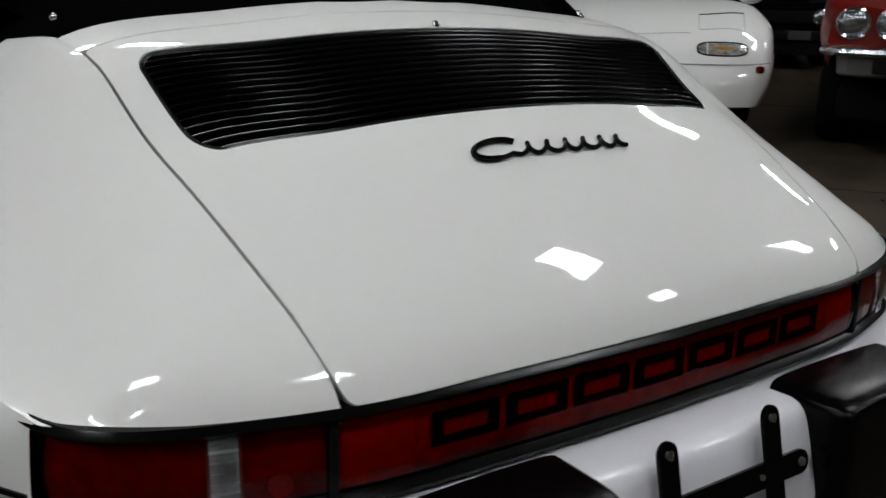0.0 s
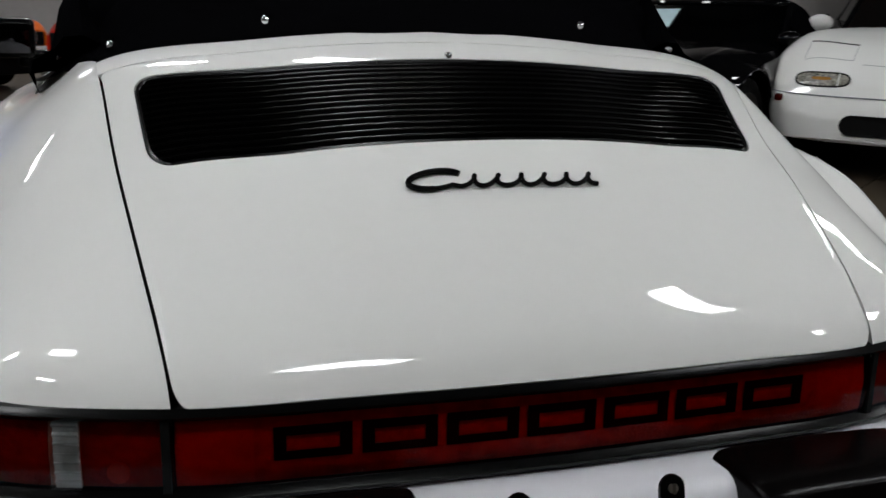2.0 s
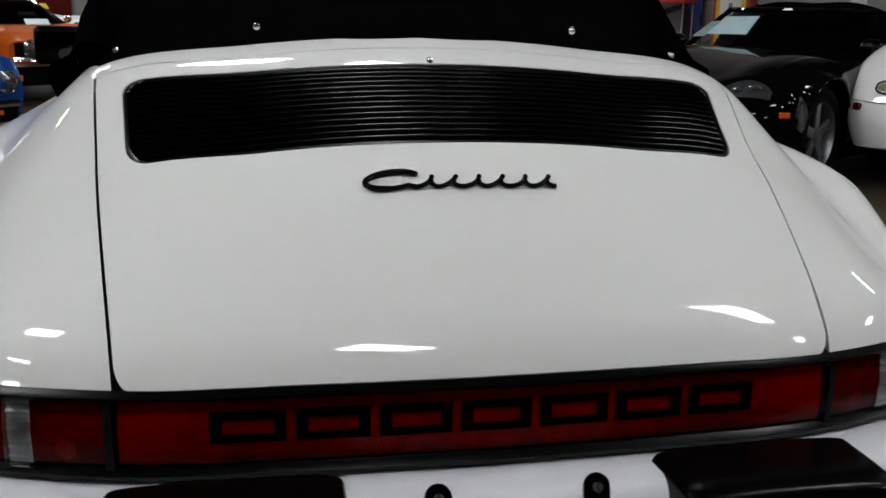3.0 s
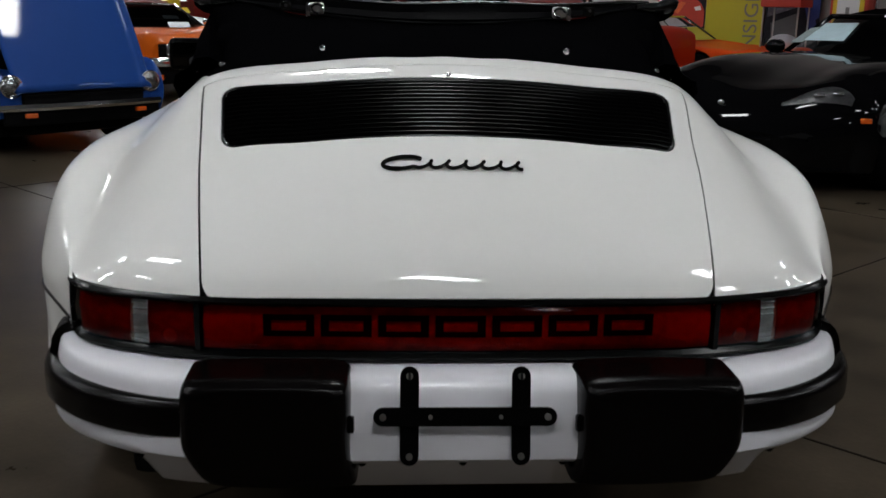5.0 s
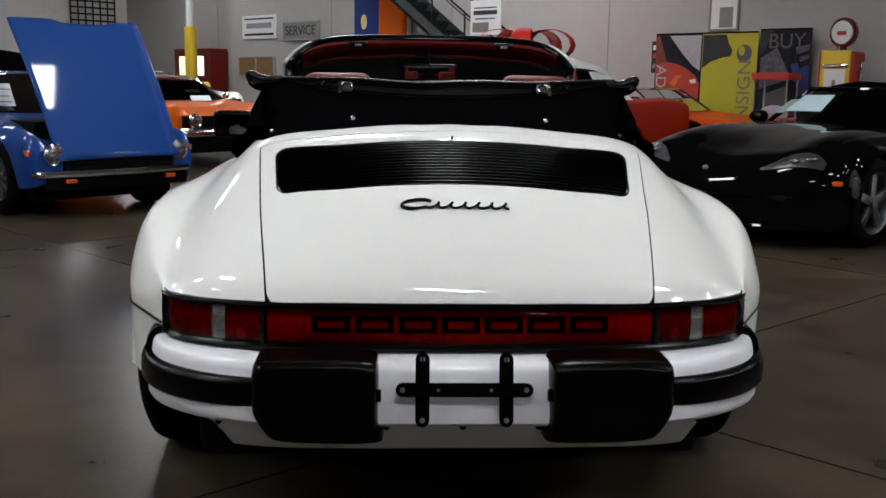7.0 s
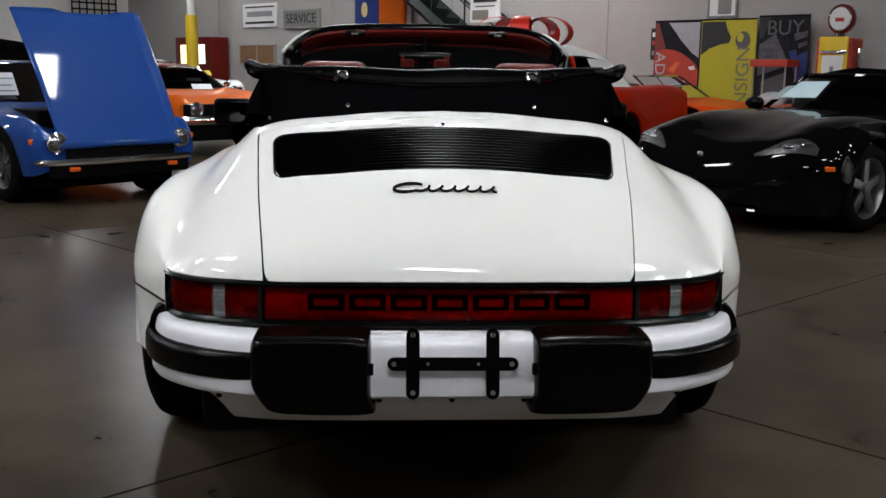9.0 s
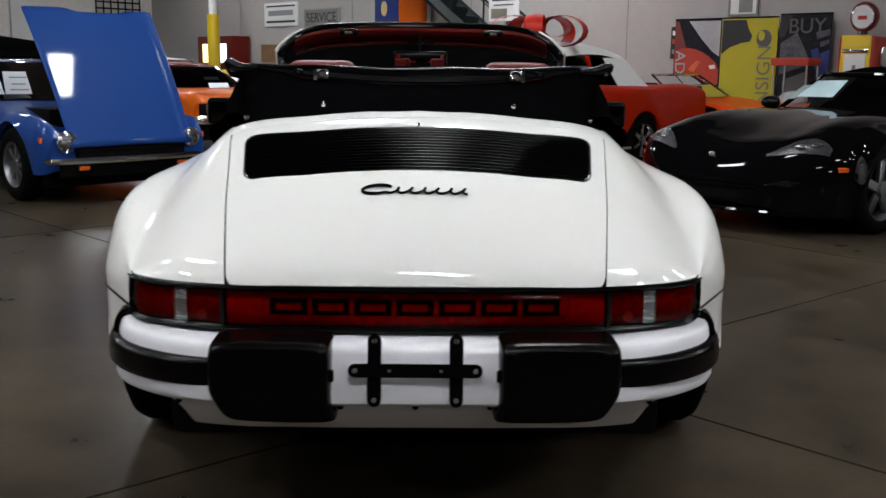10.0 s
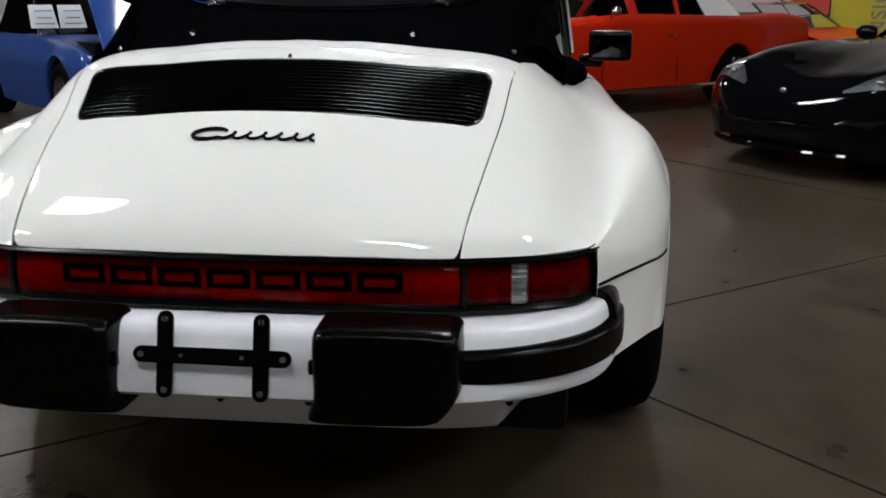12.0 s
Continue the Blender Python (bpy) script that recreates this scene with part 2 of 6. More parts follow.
def grid_mesh(P, close_u=False, bm=None):
    """Faces over an array of points, n rows by m columns."""
    bm = bm or bmesh.new()
    n, k = len(P), len(P[0])
    V = [[bm.verts.new(P[i][j]) for j in range(k)] for i in range(n)]
    for i in range(n - 1):
        for j in range(k if close_u else k - 1):
            j2 = (j + 1) % k
            try:
                bm.faces.new((V[i][j], V[i][j2], V[i + 1][j2], V[i + 1][j]))
            except ValueError:
                pass
    return bm


def spl(t, knots, vals):
    """A smooth curve through vals at the knots."""
    k = np.asarray(knots, float)
    v = np.asarray(vals, float)
    d = np.diff(k)
    s = np.diff(v, axis=0) / d.reshape(-1, *[1] * (v.ndim - 1))
    tan = np.empty_like(v)
    tan[0], tan[-1] = s[0], s[-1]
    for i in range(1, len(k) - 1):
        tan[i] = (s[i - 1] * d[i] + s[i] * d[i - 1]) / (d[i - 1] + d[i])
    i = int(np.clip(np.searchsorted(k, t) - 1, 0, len(k) - 2))
    h, x = d[i], (t - k[i]) / d[i]
    x = min(max(x, -0.5), 1.5)
    return (v[i] * (2 * x**3 - 3 * x**2 + 1) + h * tan[i] * (x**3 - 2 * x**2 + x) + v[i + 1] * (3 * x**2 - 2 * x**3) + h * tan[i + 1] * (x**3 - x**2))


def sweep(path, profile, closed=True, caps=True, bm=None):
    """A profile of (outward, up) points moved along a level path of (x, y, z0) points; outward is to the path's right."""
    bm = bm or bmesh.new()
    path = [Vector((p[0], p[1], p[2] if len(p) > 2 else 0)) for p in path]
    rows = []
    for i, p in enumerate(path):
        a, b = path[max(i - 1, 0)], path[min(i + 1, len(path) - 1)]
        d = (b - a)
        d.z = 0
        d.normalize()
        out = Vector((d.y, -d.x, 0))
        pr = profile(i / (len(path) - 1)) if callable(profile) else profile
        rows.append([p + out * o + Vector((0, 0, z)) for o, z in pr])
    grid_mesh(rows, closed, bm)
    if closed and caps:
        bm.verts.ensure_lookup_table()
        k = len(rows[0])
        n = len(bm.verts)
        for s in (n - k, n - len(rows) * k):
            try:
                bm.faces.new([bm.verts[s + j] for j in range(k)])
            except ValueError:
                pass
    return bm


def tube(pts, r, segs=8, bm=None, flat=1.0):
    """A round bar through points."""
    bm = bm or bmesh.new()
    pts = [Vector(p) for p in pts]
    rows, up = [], Vector((0, 0, 1))
    for i, p in enumerate(pts):
        d = (pts[min(i + 1, len(pts) - 1)] - pts[max(i - 1, 0)]).normalized()
        side = d.cross(up)
        if side.length < 0.05:
            side = d.cross(Vector((0, 1, 0)))
        side.normalize()
        nrm = side.cross(d)
        rr = r[i] if isinstance(r, (list, tuple)) else r
        rows.append([p + side * math.cos(a) * rr + nrm * math.sin(a) * rr * flat for a in [2 * math.pi * j / segs for j in range(segs)]])
    grid_mesh(rows, True, bm)
    bm.verts.ensure_lookup_table()
    n = len(bm.verts)
    for s in (n - segs, n - len(rows) * segs):
        bm.faces.new([bm.verts[s + j] for j in range(segs)])
    return bm


def letters(name, text, size, mat, parent, m, depth=0.002):
    """Raised writing, its base line starting at m's place, in m's x-y plane."""
    c = bpy.data.curves.new(name, "FONT")
    c.body, c.size, c.extrude, c.align_x, c.align_y = text, size, depth, "CENTER", "CENTER"
    tmp = new(name + "_src", c)
    me = bpy.data.meshes.new_from_object(tmp.evaluated_get(bpy.context.evaluated_depsgraph_get()))
    bpy.data.objects.remove(tmp)
    me.materials.clear()
    me.materials.append(mat)
    ob = new(name, me)
    ob.parent, ob.matrix_basis = parent, m
    return ob
# the hall's own axes: a along its back wall, b towards it
HALL = pose(0, 0, 0, 0, 0, -46)


def hall(a, b, z=0.0, rz=0.0):
    return HALL @ pose(a, b, z, 0, 0, rz)


# saw cuts in the slab, as (a, b) to (a, b)
JOINTS = [((-14, 5.87), (8, 3.67)), ((-14, 1.40), (8, 1.34)), ((-1.55, -8), (0.22, 12)), ((-5.0, -8), (-5.0, 12)), ((4.0, -8), (4.0, 12)), ((-14, -2.1), (8, -2.1)), ((-14, 8.3), (8, 8.3))]
LIGHT_ROWS = {1.83: (2.9, 6.7, -13.0), 5.0: (6.2,), 7.9: (2.8,), 3.6: (-2.8, -4.93), -1.9: (2.3, -2.6, -6.5, -11.5), -4.9: (-2.3, -7.0, 9.0), 7.6: (8.0, -9.5, -15.0),
              10.0: (-8.7, 5.6, -12.2, -19.0), -9.0: (-8.0, -2.5)}
LIGHTS = [(a, b, 5.0) for b, row in LIGHT_ROWS.items() for a in row]
# ---------------------------------------------------------------- the hall
def slab(name, size, at, mat, label, bevel=0.0):
    ob = part(name, box(size, bevel=bevel), mat, None, "", False, hall(*at))
    return tagged(ob, label, name.split("_")[0], kind="structure")


floor = slab("floor", (60, 66, 0.2), (-4, 2, -0.1), CONCRETE, "polished brown grey concrete floor with saw cut joints")
slab("ceiling", (60, 66, 0.2), (-4, 2, 6.6), CEIL, "dark painted ceiling of the hall")
slab("wall_north", (26.4, 0.2, 6.5), (-15.8, 12.4, 3.25), WALL, "plain pale grey painted back wall")
slab("wall_west", (0.2, 44, 6.5), (-24.2, -9.5, 3.25), WALL_LOW, "warm grey painted side wall")
slab("wall_north_return", (0.2, 9.0, 6.5), (-2.5, 16.8, 3.25), WALL_LOW, "grey wall return beside the next bay")
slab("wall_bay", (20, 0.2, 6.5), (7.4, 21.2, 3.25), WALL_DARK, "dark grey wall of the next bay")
# unseen walls, added this dark so paint and lenses reflect little
slab("wall_east", (0.2, 60, 6.5), (17, 3, 3.25), WALL_DARK, "unseen side wall added dark to keep reflections low")
slab("wall_south", (50, 0.2, 6.5), (-4, -16, 3.25), WALL_DARK, "unseen rear wall added dark to keep reflections low")


# saw cut joints in the slab
for a, b in JOINTS:
    a, b = Vector((*a, 0.0005)), Vector((*b, 0.0005))
    d = b - a
    part("floor_joint", box((d.length, 0.008, 0.003)), JOINT, floor, "", False,
         Matrix.Translation((a + b) / 2 - Vector((-4, 2, -0.1))) @ Matrix.Rotation(math.atan2(d.y, d.x), 4, "Z"))

# wall panel seams
for x in (-19.6, -15.2, -11.6, -8.0, -3.4):
    part("wall_seam", box((0.014, 0.008, 6.4)), SIGN_GREY, bpy.data.objects["wall_north"], "", False, pose(x + 15.8, -0.102, 0))


# ceiling fixtures
def ceiling_light(a, b, z):
    e = thing("ceiling_light", "lit rectangular ceiling light with a white diffuser", "lamp", hall(a, b, z), group="ceiling lights")
    part("frame", box((1.16, 0.46, 0.1), (0, 0, 0.06), 0.01), SIGN_GREY, e)
    part("diffuser", box((1.06, 0.38, 0.03), (0, 0, -0.005), 0.004), LAMP_ON, e)
    part("suspension", cyl(0.008, 6.4 - z, (0, 0, (6.4 - z) / 2 + 0.1), segs=8), STEEL, e)
    return e


for k, at in enumerate(LIGHTS):
    if k == 0:
        first = ceiling_light(*at)
    else:
        copy_thing(first, hall(*at))
# ---------------------------------------------------------------- the white sports convertible
hero = thing("sports_convertible", "glossy white sports convertible with wide rear wings and folded black top", "car", pose(0, 0, 0, 0, 0, 0.45))
WHEEL_Y, WHEEL_R, ARCH_R = 1.02, 0.315, 0.338

PROFILE = ([0.080, 0.088, 0.105, 0.14, 0.20, 0.30, 0.38, 0.48, 0.56, 0.64, 0.72, 0.80],
           [0.650, 0.668, 0.692, 0.727, 0.774, 0.840, 0.883, 0.934, 0.972, 0.999, 1.0165, 1.025])
EDGE_X = ([0.08, 0.20, 0.35, 0.64, 0.80], [0.432, 0.457, 0.483, 0.510, 0.525])
EDGE_BOW = ([0.08, 0.20, 0.30, 0.40, 0.50, 0.58, 0.66, 0.80], [0.022, 0.045, 0.055, 0.057, 0.03, 0.0, -0.015, 0.06])
EDGE_DROP = ([0.08, 0.20, 0.30, 0.40, 0.50, 0.58, 0.64, 0.70, 0.80], [0.002, 0.017, 0.026, 0.034, 0.039, 0.045, 0.050, 0.052, 0.056])
SHOULDER = ([0.08, 0.11, 0.20, 0.34, 0.50, 0.66, 0.90, 1.25, 1.75],
            [(0.575, 0.148, 0.648), (0.576, 0.165, 0.672), (0.582, 0.24, 0.712), (0.590, 0.37, 0.768), (0.597, 0.50, 0.826), (0.603, 0.66, 0.880), (0.628, 0.9, 0.890), (0.668, 1.25, 0.870), (0.70, 1.75, 0.852)])
VALLEY = ([0.08, 0.20, 0.34, 0.50, 0.66, 0.90, 1.25, 1.75],
          [(0.672, 0.212, 0.647), (0.690, 0.29, 0.655), (0.702, 0.41, 0.698), (0.707, 0.53, 0.738), (0.714, 0.66, 0.776), (0.712, 0.9, 0.828), (0.722, 1.25, 0.850), (0.735, 1.75, 0.848)])
CREST = ([0.08, 0.20, 0.34, 0.50, 0.66, 0.90, 1.25, 1.75],
         [(0.685, 0.232, 0.645), (0.716, 0.320, 0.656), (0.755, 0.42, 0.686), (0.788, 0.53, 0.724), (0.816, 0.66, 0.762), (0.830, 0.9, 0.790), (0.805, 1.25, 0.795), (0.775, 1.75, 0.815)])
OUTER = ([0.08, 0.20, 0.34, 0.50, 0.66, 0.90, 1.25, 1.75],
         [(0.689, 0.236, 0.618), (0.750, 0.345, 0.608), (0.803, 0.45, 0.608), (0.843, 0.55, 0.614), (0.875, 0.68, 0.630), (0.898, 0.9, 0.66), (0.875, 1.25, 0.66), (0.82, 1.75, 0.65)])
SEAM = ([0.08, 0.20, 0.34, 0.50, 0.66, 0.90, 1.25, 1.75],
        [(0.691, 0.240, 0.566), (0.754, 0.355, 0.562), (0.809, 0.46, 0.556), (0.849, 0.56, 0.545), (0.880, 0.69, 0.534), (0.900, 0.9, 0.54), (0.878, 1.25, 0.52), (0.82, 1.75, 0.45)])
HEM = ([0.08, 0.20, 0.34, 0.50, 0.60, 0.66, 0.90, 1.25, 1.75],
       [(0.688, 0.25, 0.365), (0.728, 0.35, 0.366), (0.790, 0.44, 0.378), (0.838, 0.54, 0.372), (0.866, 0.60, 0.368), (0.884, 0.69, 0.365), (0.900, 0.9, 0.30), (0.865, 1.25, 0.22), (0.80, 1.75, 0.19)])
U_KNOTS = [0.0, 0.24, 0.44, 0.57, 0.68, 0.78, 0.90, 1.0, 1.16]


def arch(y):
    d = ARCH_R**2 - (y - WHEEL_Y) ** 2
    return 0.31 + math.sqrt(d) if d > 0 else -1


def hero_columns(v):
    zc, ex, bow, drop = (float(spl(v, *k)) for k in (PROFILE, EDGE_X, EDGE_BOW, EDGE_DROP))
    f = 0.545
    pts = [(0, v, zc), (f * ex, v + bow * f * f, zc - drop * f * f), (ex, v + bow, zc - drop)] if v < 0.80 else [(0, v, 1.025), (0.29, v + 0.018, 1.009), (0.525 + 0.10 * (v - 0.8), v + 0.06 * max(0, 1 - (v - 0.8) * 4), 0.972 - 0.13 * (v - 0.8))]
    pts += [tuple(spl(v, *k)) for k in (SHOULDER, VALLEY, CREST, OUTER, SEAM, HEM)]
    out = [list(p) for p in pts]
    a = arch(out[8][1])
    out[8][2] = max(out[8][2], a)
    out[7][2] = max(out[7][2], out[8][2] + 0.022)
    out[6][2] = max(out[6][2], out[7][2] + 0.03)
    return np.array(out)


def hero_surface(u, v, side=1):
    c = hero_columns(v)
    p = spl(u, [-U_KNOTS[1]] + U_KNOTS, np.vstack([c[1] * [-1, 1, 1], c]))
    return Vector((p[0] * side, p[1], p[2]))


def lid_point(s, v, lift=0.0):
    """s from -1 to 1 over the lid's width."""
    u = abs(s) * U_KNOTS[2]
    p = hero_surface(u, v, 1 if s >= 0 else -1)
    if lift:
        e = 0.004
        a = hero_surface(u + e, v) - hero_surface(max(u - e, 0), v)
        b = hero_surface(u, v + e) - hero_surface(u, v - e)
        n = a.cross(b).normalized()
        n = Vector((n.x * (1 if s >= 0 else -1), n.y, n.z))
        p = p + n * lift
    return p


LID_TOP = 0.645
GRILLE = (0.910, 0.379, 0.577)  # half width along s, lower and upper v


def rounded_outline(sx, v0, v1, r_s, r_v, n=14, side_n=30):
    """A closed outline in (s, v), counter-clockwise, with rounded corners."""
    pts = []
    def line(a, b, k):
        for i in range(k):
            t = i / k
            pts.append((a[0] + (b[0] - a[0]) * t, a[1] + (b[1] - a[1]) * t))
    def arc(c, a0):
        for i in range(n):
            a = a0 + i / n * math.pi / 2
            pts.append((c[0] + r_s * math.cos(a), c[1] + r_v * math.sin(a)))
    line((-sx + r_s, v0), (sx - r_s, v0), side_n)
    arc((sx - r_s, v0 + r_v), -math.pi / 2)
    line((sx, v0 + r_v), (sx, v1 - r_v), side_n // 3)
    arc((sx - r_s, v1 - r_v), 0)
    line((sx - r_s, v1), (-sx + r_s, v1), side_n)
    arc((-sx + r_s, v1 - r_v), math.pi / 2)
    line((-sx, v1 - r_v), (-sx, v0 + r_v), side_n // 3)
    arc((-sx + r_s, v0 + r_v), math.pi)
    return pts


def grille_v(s, v):
    """The grille's lower edge drops towards its ends."""
    k = (GRILLE[2] - v) / (GRILLE[2] - GRILLE[1])
    return v - 0.030 * abs(s / GRILLE[0]) ** 2.5 * k


def build_lid():
    inner = [(s, grille_v(s, v)) for s, v in rounded_outline(*GRILLE, 0.065, 0.042)]
    outer = rounded_outline(0.995, 0.0805, LID_TOP - 0.002, 0.03, 0.012)
    rows = []
    K = 34
    # rolled lip down into the grille opening
    for lift, k in ((-0.016, 0.0), (-0.008, 0.0), (-0.003, 0.0015), (0.0, 0.007)):
        rows.append([lid_point(a[0] + (b[0] - a[0]) * k, a[1] + (b[1] - a[1]) * k, lift) for a, b in zip(inner, outer)])
    for i in range(1, K + 1):
        k = 0.007 + (1 - 0.007) * i / K
        rows.append([lid_point(a[0] + (b[0] - a[0]) * k, a[1] + (b[1] - a[1]) * k) for a, b in zip(inner, outer)])
    for lift, k in ((-0.003, 1.002), (-0.018, 1.002)):
        rows.append([lid_point(a[0] + (b[0] - a[0]) * k, a[1] + (b[1] - a[1]) * k, lift) for a, b in zip(inner, outer)])
    lid = part("engine_lid", grid_mesh(rows, True), WHITE, hero, "glossy white engine lid with a louvred grille")
    # backing and slats of the grille
    g = GRILLE
    ss = [g[0] * 1.02 * (-1 + 2 * i / 40) for i in range(41)]
    part("grille_backing", grid_mesh([[lid_point(s, grille_v(s, g[1] - 0.004 + (g[2] - g[1] + 0.008) * j / 12), -0.0155) for s in ss] for j in range(13)]), BLACK_GAP, lid)
    n = 15
    for j in range(n):
        v = g[1] + (g[2] - g[1]) * (j + 0.5) / n
        half = g[0] + 0.004
        row = [half * (-1 + 2 * i / 44) for i in range(45)]
        P = [[lid_point(s, grille_v(s, v) + dv, l) for dv, l in ((-0.0036, -0.020), (-0.0030, -0.0062), (-0.0014, -0.0030), (0.0, -0.0022), (0.0014, -0.0044), (0.0024, -0.020))] for s in row]
        part("slat", grid_mesh(P), SLAT, lid)
    part("grille_seal", tube([lid_point(a * 0.992, v + (0.0025 if v < 0.45 else -0.0025), -0.0035) for a, v in inner + inner[:1]], 0.0034, 6), SEAL, lid)
    part("lock_button", ball(0.006, lid_point(0.0, g[2] + 0.006, 0.002)), CHROME, lid)
    return lid


engine_lid = build_lid()

# flowing black emblem on the lid: a plain wave, no letters
wave = []
for i in range(33):  # large open hook at its start
    a = radians(35 + 285 * i / 32)
    wave.append((-0.098 + 0.034 * math.cos(a) + 0.010 * math.sin(a), 0.301 + 0.0145 * math.sin(a)))
for i in range(1, 190):  # then low slanting waves and a rising end
    t = i / 189
    ph = t * 2 * math.pi * 6
    lean = 0.0085 * (1 - math.cos(ph)) * (1 - 0.25 * math.cos(ph / 2))
    wave.append((-0.070 + 0.192 * t + 0.55 * lean + 0.0065 * math.sin(ph), 0.2885 + lean - 0.002 * t))
pts = []
for x, v in wave:
    s = x / float(spl(v, *EDGE_X))
    pts.append(lid_point(s, v, 0.004))
part("emblem", tube(pts, [0.0042 if i < 28 else 0.0033 for i in range(len(pts))], 8), PLASTIC, engine_lid, "flowing raised black emblem")


def build_panels():
    bm = bmesh.new()
    vs = [0.0805, 0.083, 0.088, 0.096, 0.11, 0.13] + [0.155 + 0.0225 * i for i in range(74)]
    us = [0.4418, 0.452, 0.465, 0.48] + [0.50 + 0.0165 * i for i in range(41)]
    us = [u for u in us if u <= 1.16]
    for side in (1, -1):
        rows = []
        for v in vs:
            if v > 1.76:
                continue
            edge = 0.4406 if side > 0 else 0.4418
            lo = edge if v < 0.72 else edge + (0.57 - edge) * min(1, (v - 0.72) / 0.34)
            sp = [lo + (u - 0.4418) * (1.16 - lo) / (1.16 - 0.4418) for u in us]
            sp[-1] = 1.16
            P = [hero_surface(u, v, side) for u in sp]
            first = P[0] + Vector((0, 0, -0.02)) if v < LID_TOP else P[0].copy()
            last = P[-1] + Vector((-0.03 * side, 0, 0.0))
            rows.append([first] + P + [last])
        grid_mesh(rows, False, bm)
    # strip across the body above the lid
    ss = [(-1.0 + 2 * i / 60) * 0.4418 / 0.44 for i in range(61)]
    rows = []
    for v in (LID_TOP + 0.0003, LID_TOP + 0.006, 0.66, 0.675, 0.69, 0.70, 0.71):
        rows.append([lid_point(s, v) for s in ss])
    rows.insert(0, [lid_point(s, LID_TOP + 0.001, -0.02) for s in ss])
    rows.append([lid_point(s, 0.72, -0.025) for s in ss])
    grid_mesh(rows, False, bm)
    return part("body", bm, WHITE, hero, "glossy white rear wings and cowl")


body = build_panels()

# dark shell that closes the panel gaps
part("inner_shell", grid_mesh([[hero_surface(abs(-0.50 + i / 40), 0.082 + (0.70 - 0.082) * j / 30, 1 if i > 20 else -1) + Vector((0, 0.012, -0.034)) for i in range(41)] for j in range(31)]), BLACK_GAP, hero)

# front part of the body: doors, front wings, luggage lid
FRONT = ([1.72, 2.2, 2.75, 3.2, 3.7, 4.02, 4.14],
         [[(0.700, 0.868), (0.737, 0.85), (0.775, 0.818), (0.82, 0.65), (0.82, 0.45), (0.80, 0.19)],
          [(0.690, 0.862), (0.735, 0.84), (0.775, 0.80), (0.815, 0.64), (0.815, 0.45), (0.80, 0.19)],
          [(0.560, 0.872), (0.66, 0.842), (0.745, 0.80), (0.80, 0.64), (0.80, 0.45), (0.79, 0.19)],
          [(0.460, 0.800), (0.56, 0.815), (0.70, 0.80), (0.80, 0.62), (0.81, 0.50), (0.80, 0.25)],
          [(0.420, 0.690), (0.54, 0.735), (0.66, 0.74), (0.755, 0.58), (0.77, 0.45), (0.74, 0.24)],
          [(0.380, 0.600), (0.50, 0.610), (0.60, 0.60), (0.68, 0.50), (0.69, 0.40), (0.66, 0.26)],
          [(0.300, 0.520), (0.40, 0.510), (0.50, 0.50), (0.58, 0.45), (0.60, 0.38), (0.56, 0.28)]])


def build_front():
    bm = bmesh.new()
    for side in (1, -1):
        rows = []
        for i in range(60):
            v = 1.72 + (4.14 - 1.72) * i / 59
            cols = spl(v, *FRONT)
            uk = [0, 0.1, 0.22, 0.42, 0.6, 0.85]
            P = []
            for j in range(31):
                p = spl(0.85 * j / 30, uk, cols)
                P.append(Vector((p[0] * side, v, p[1])))
            rows.append(P)
        grid_mesh(rows, False, bm)
    rows = []
    for i in range(40):
        v = 2.72 + (4.14 - 2.72) * i / 39
        p = spl(v, *FRONT)[0]
        rows.append([Vector((p[0] * s, v + 0.02 * (1 - s * s), p[1] + 0.03 * (1 - s * s))) for s in [-1 + j / 12 for j in range(25)]])
    grid_mesh(rows, False, bm)
    return part("front_body", bm, WHITE, hero, "glossy white doors, front wings and luggage lid")


build_front()
for side in (1, -1):
    part("front_lamp", ball(0.09, (0.60 * side, 3.86, 0.63), (1, 0.7, 1)), LENS_CLEAR, hero, "round clear headlamp")
part("front_bumper", sweep([(0.62, 4.10), (0.5, 4.20), (0.2, 4.25), (-0.2, 4.25), (-0.5, 4.20), (-0.62, 4.10)], [(-0.06, 0.30), (0.0, 0.30), (0.02, 0.40), (0.0, 0.47), (-0.06, 0.47)]), WHITE_BUMPER, hero)
part("underbody", box((1.3, 3.6, 0.16), (0, 2.2, 0.25), 0.03), BLACK_GAP, hero)
part("engine_bay", box((1.06, 0.5, 0.30), (0, 0.42, 0.42), 0.05), BLACK_GAP, hero)

# seam between the wing and the lower rear corner
for side in (1, -1):
    line = [hero_surface(1.0, 0.085 + i * 0.02, side) + Vector((0.0008 * side, -0.0008, 0)) for i in range(28)]
    part("wing_seam", tube(line, 0.0035, 6), RUBBER, hero)

# tail lamps and the red panel between them
TAIL = [(0.0, 0.080), (0.22, 0.086), (0.432, 0.102), (0.52, 0.124), (0.60, 0.152), (0.65, 0.184), (0.678, 0.225), (0.690, 0.272), (0.694, 0.30)]


def tail_path(x0, x1, n):
    """Points along the rear edge between two lengths measured out from the middle (metres)."""
    x0, x1 = min(x0, x1), max(x0, x1)
    d = [0.0]
    for a, b in zip(TAIL, TAIL[1:]):
        d.append(d[-1] + math.dist(a, b))
    out = []
    for i in range(n):
        s = x0 + (x1 - x0) * i / (n - 1)
        p = spl(abs(s), d, TAIL)
        out.append((p[0] * (1 if s >= 0 else -1), p[1]))
    return out


TAIL_END = 0.775


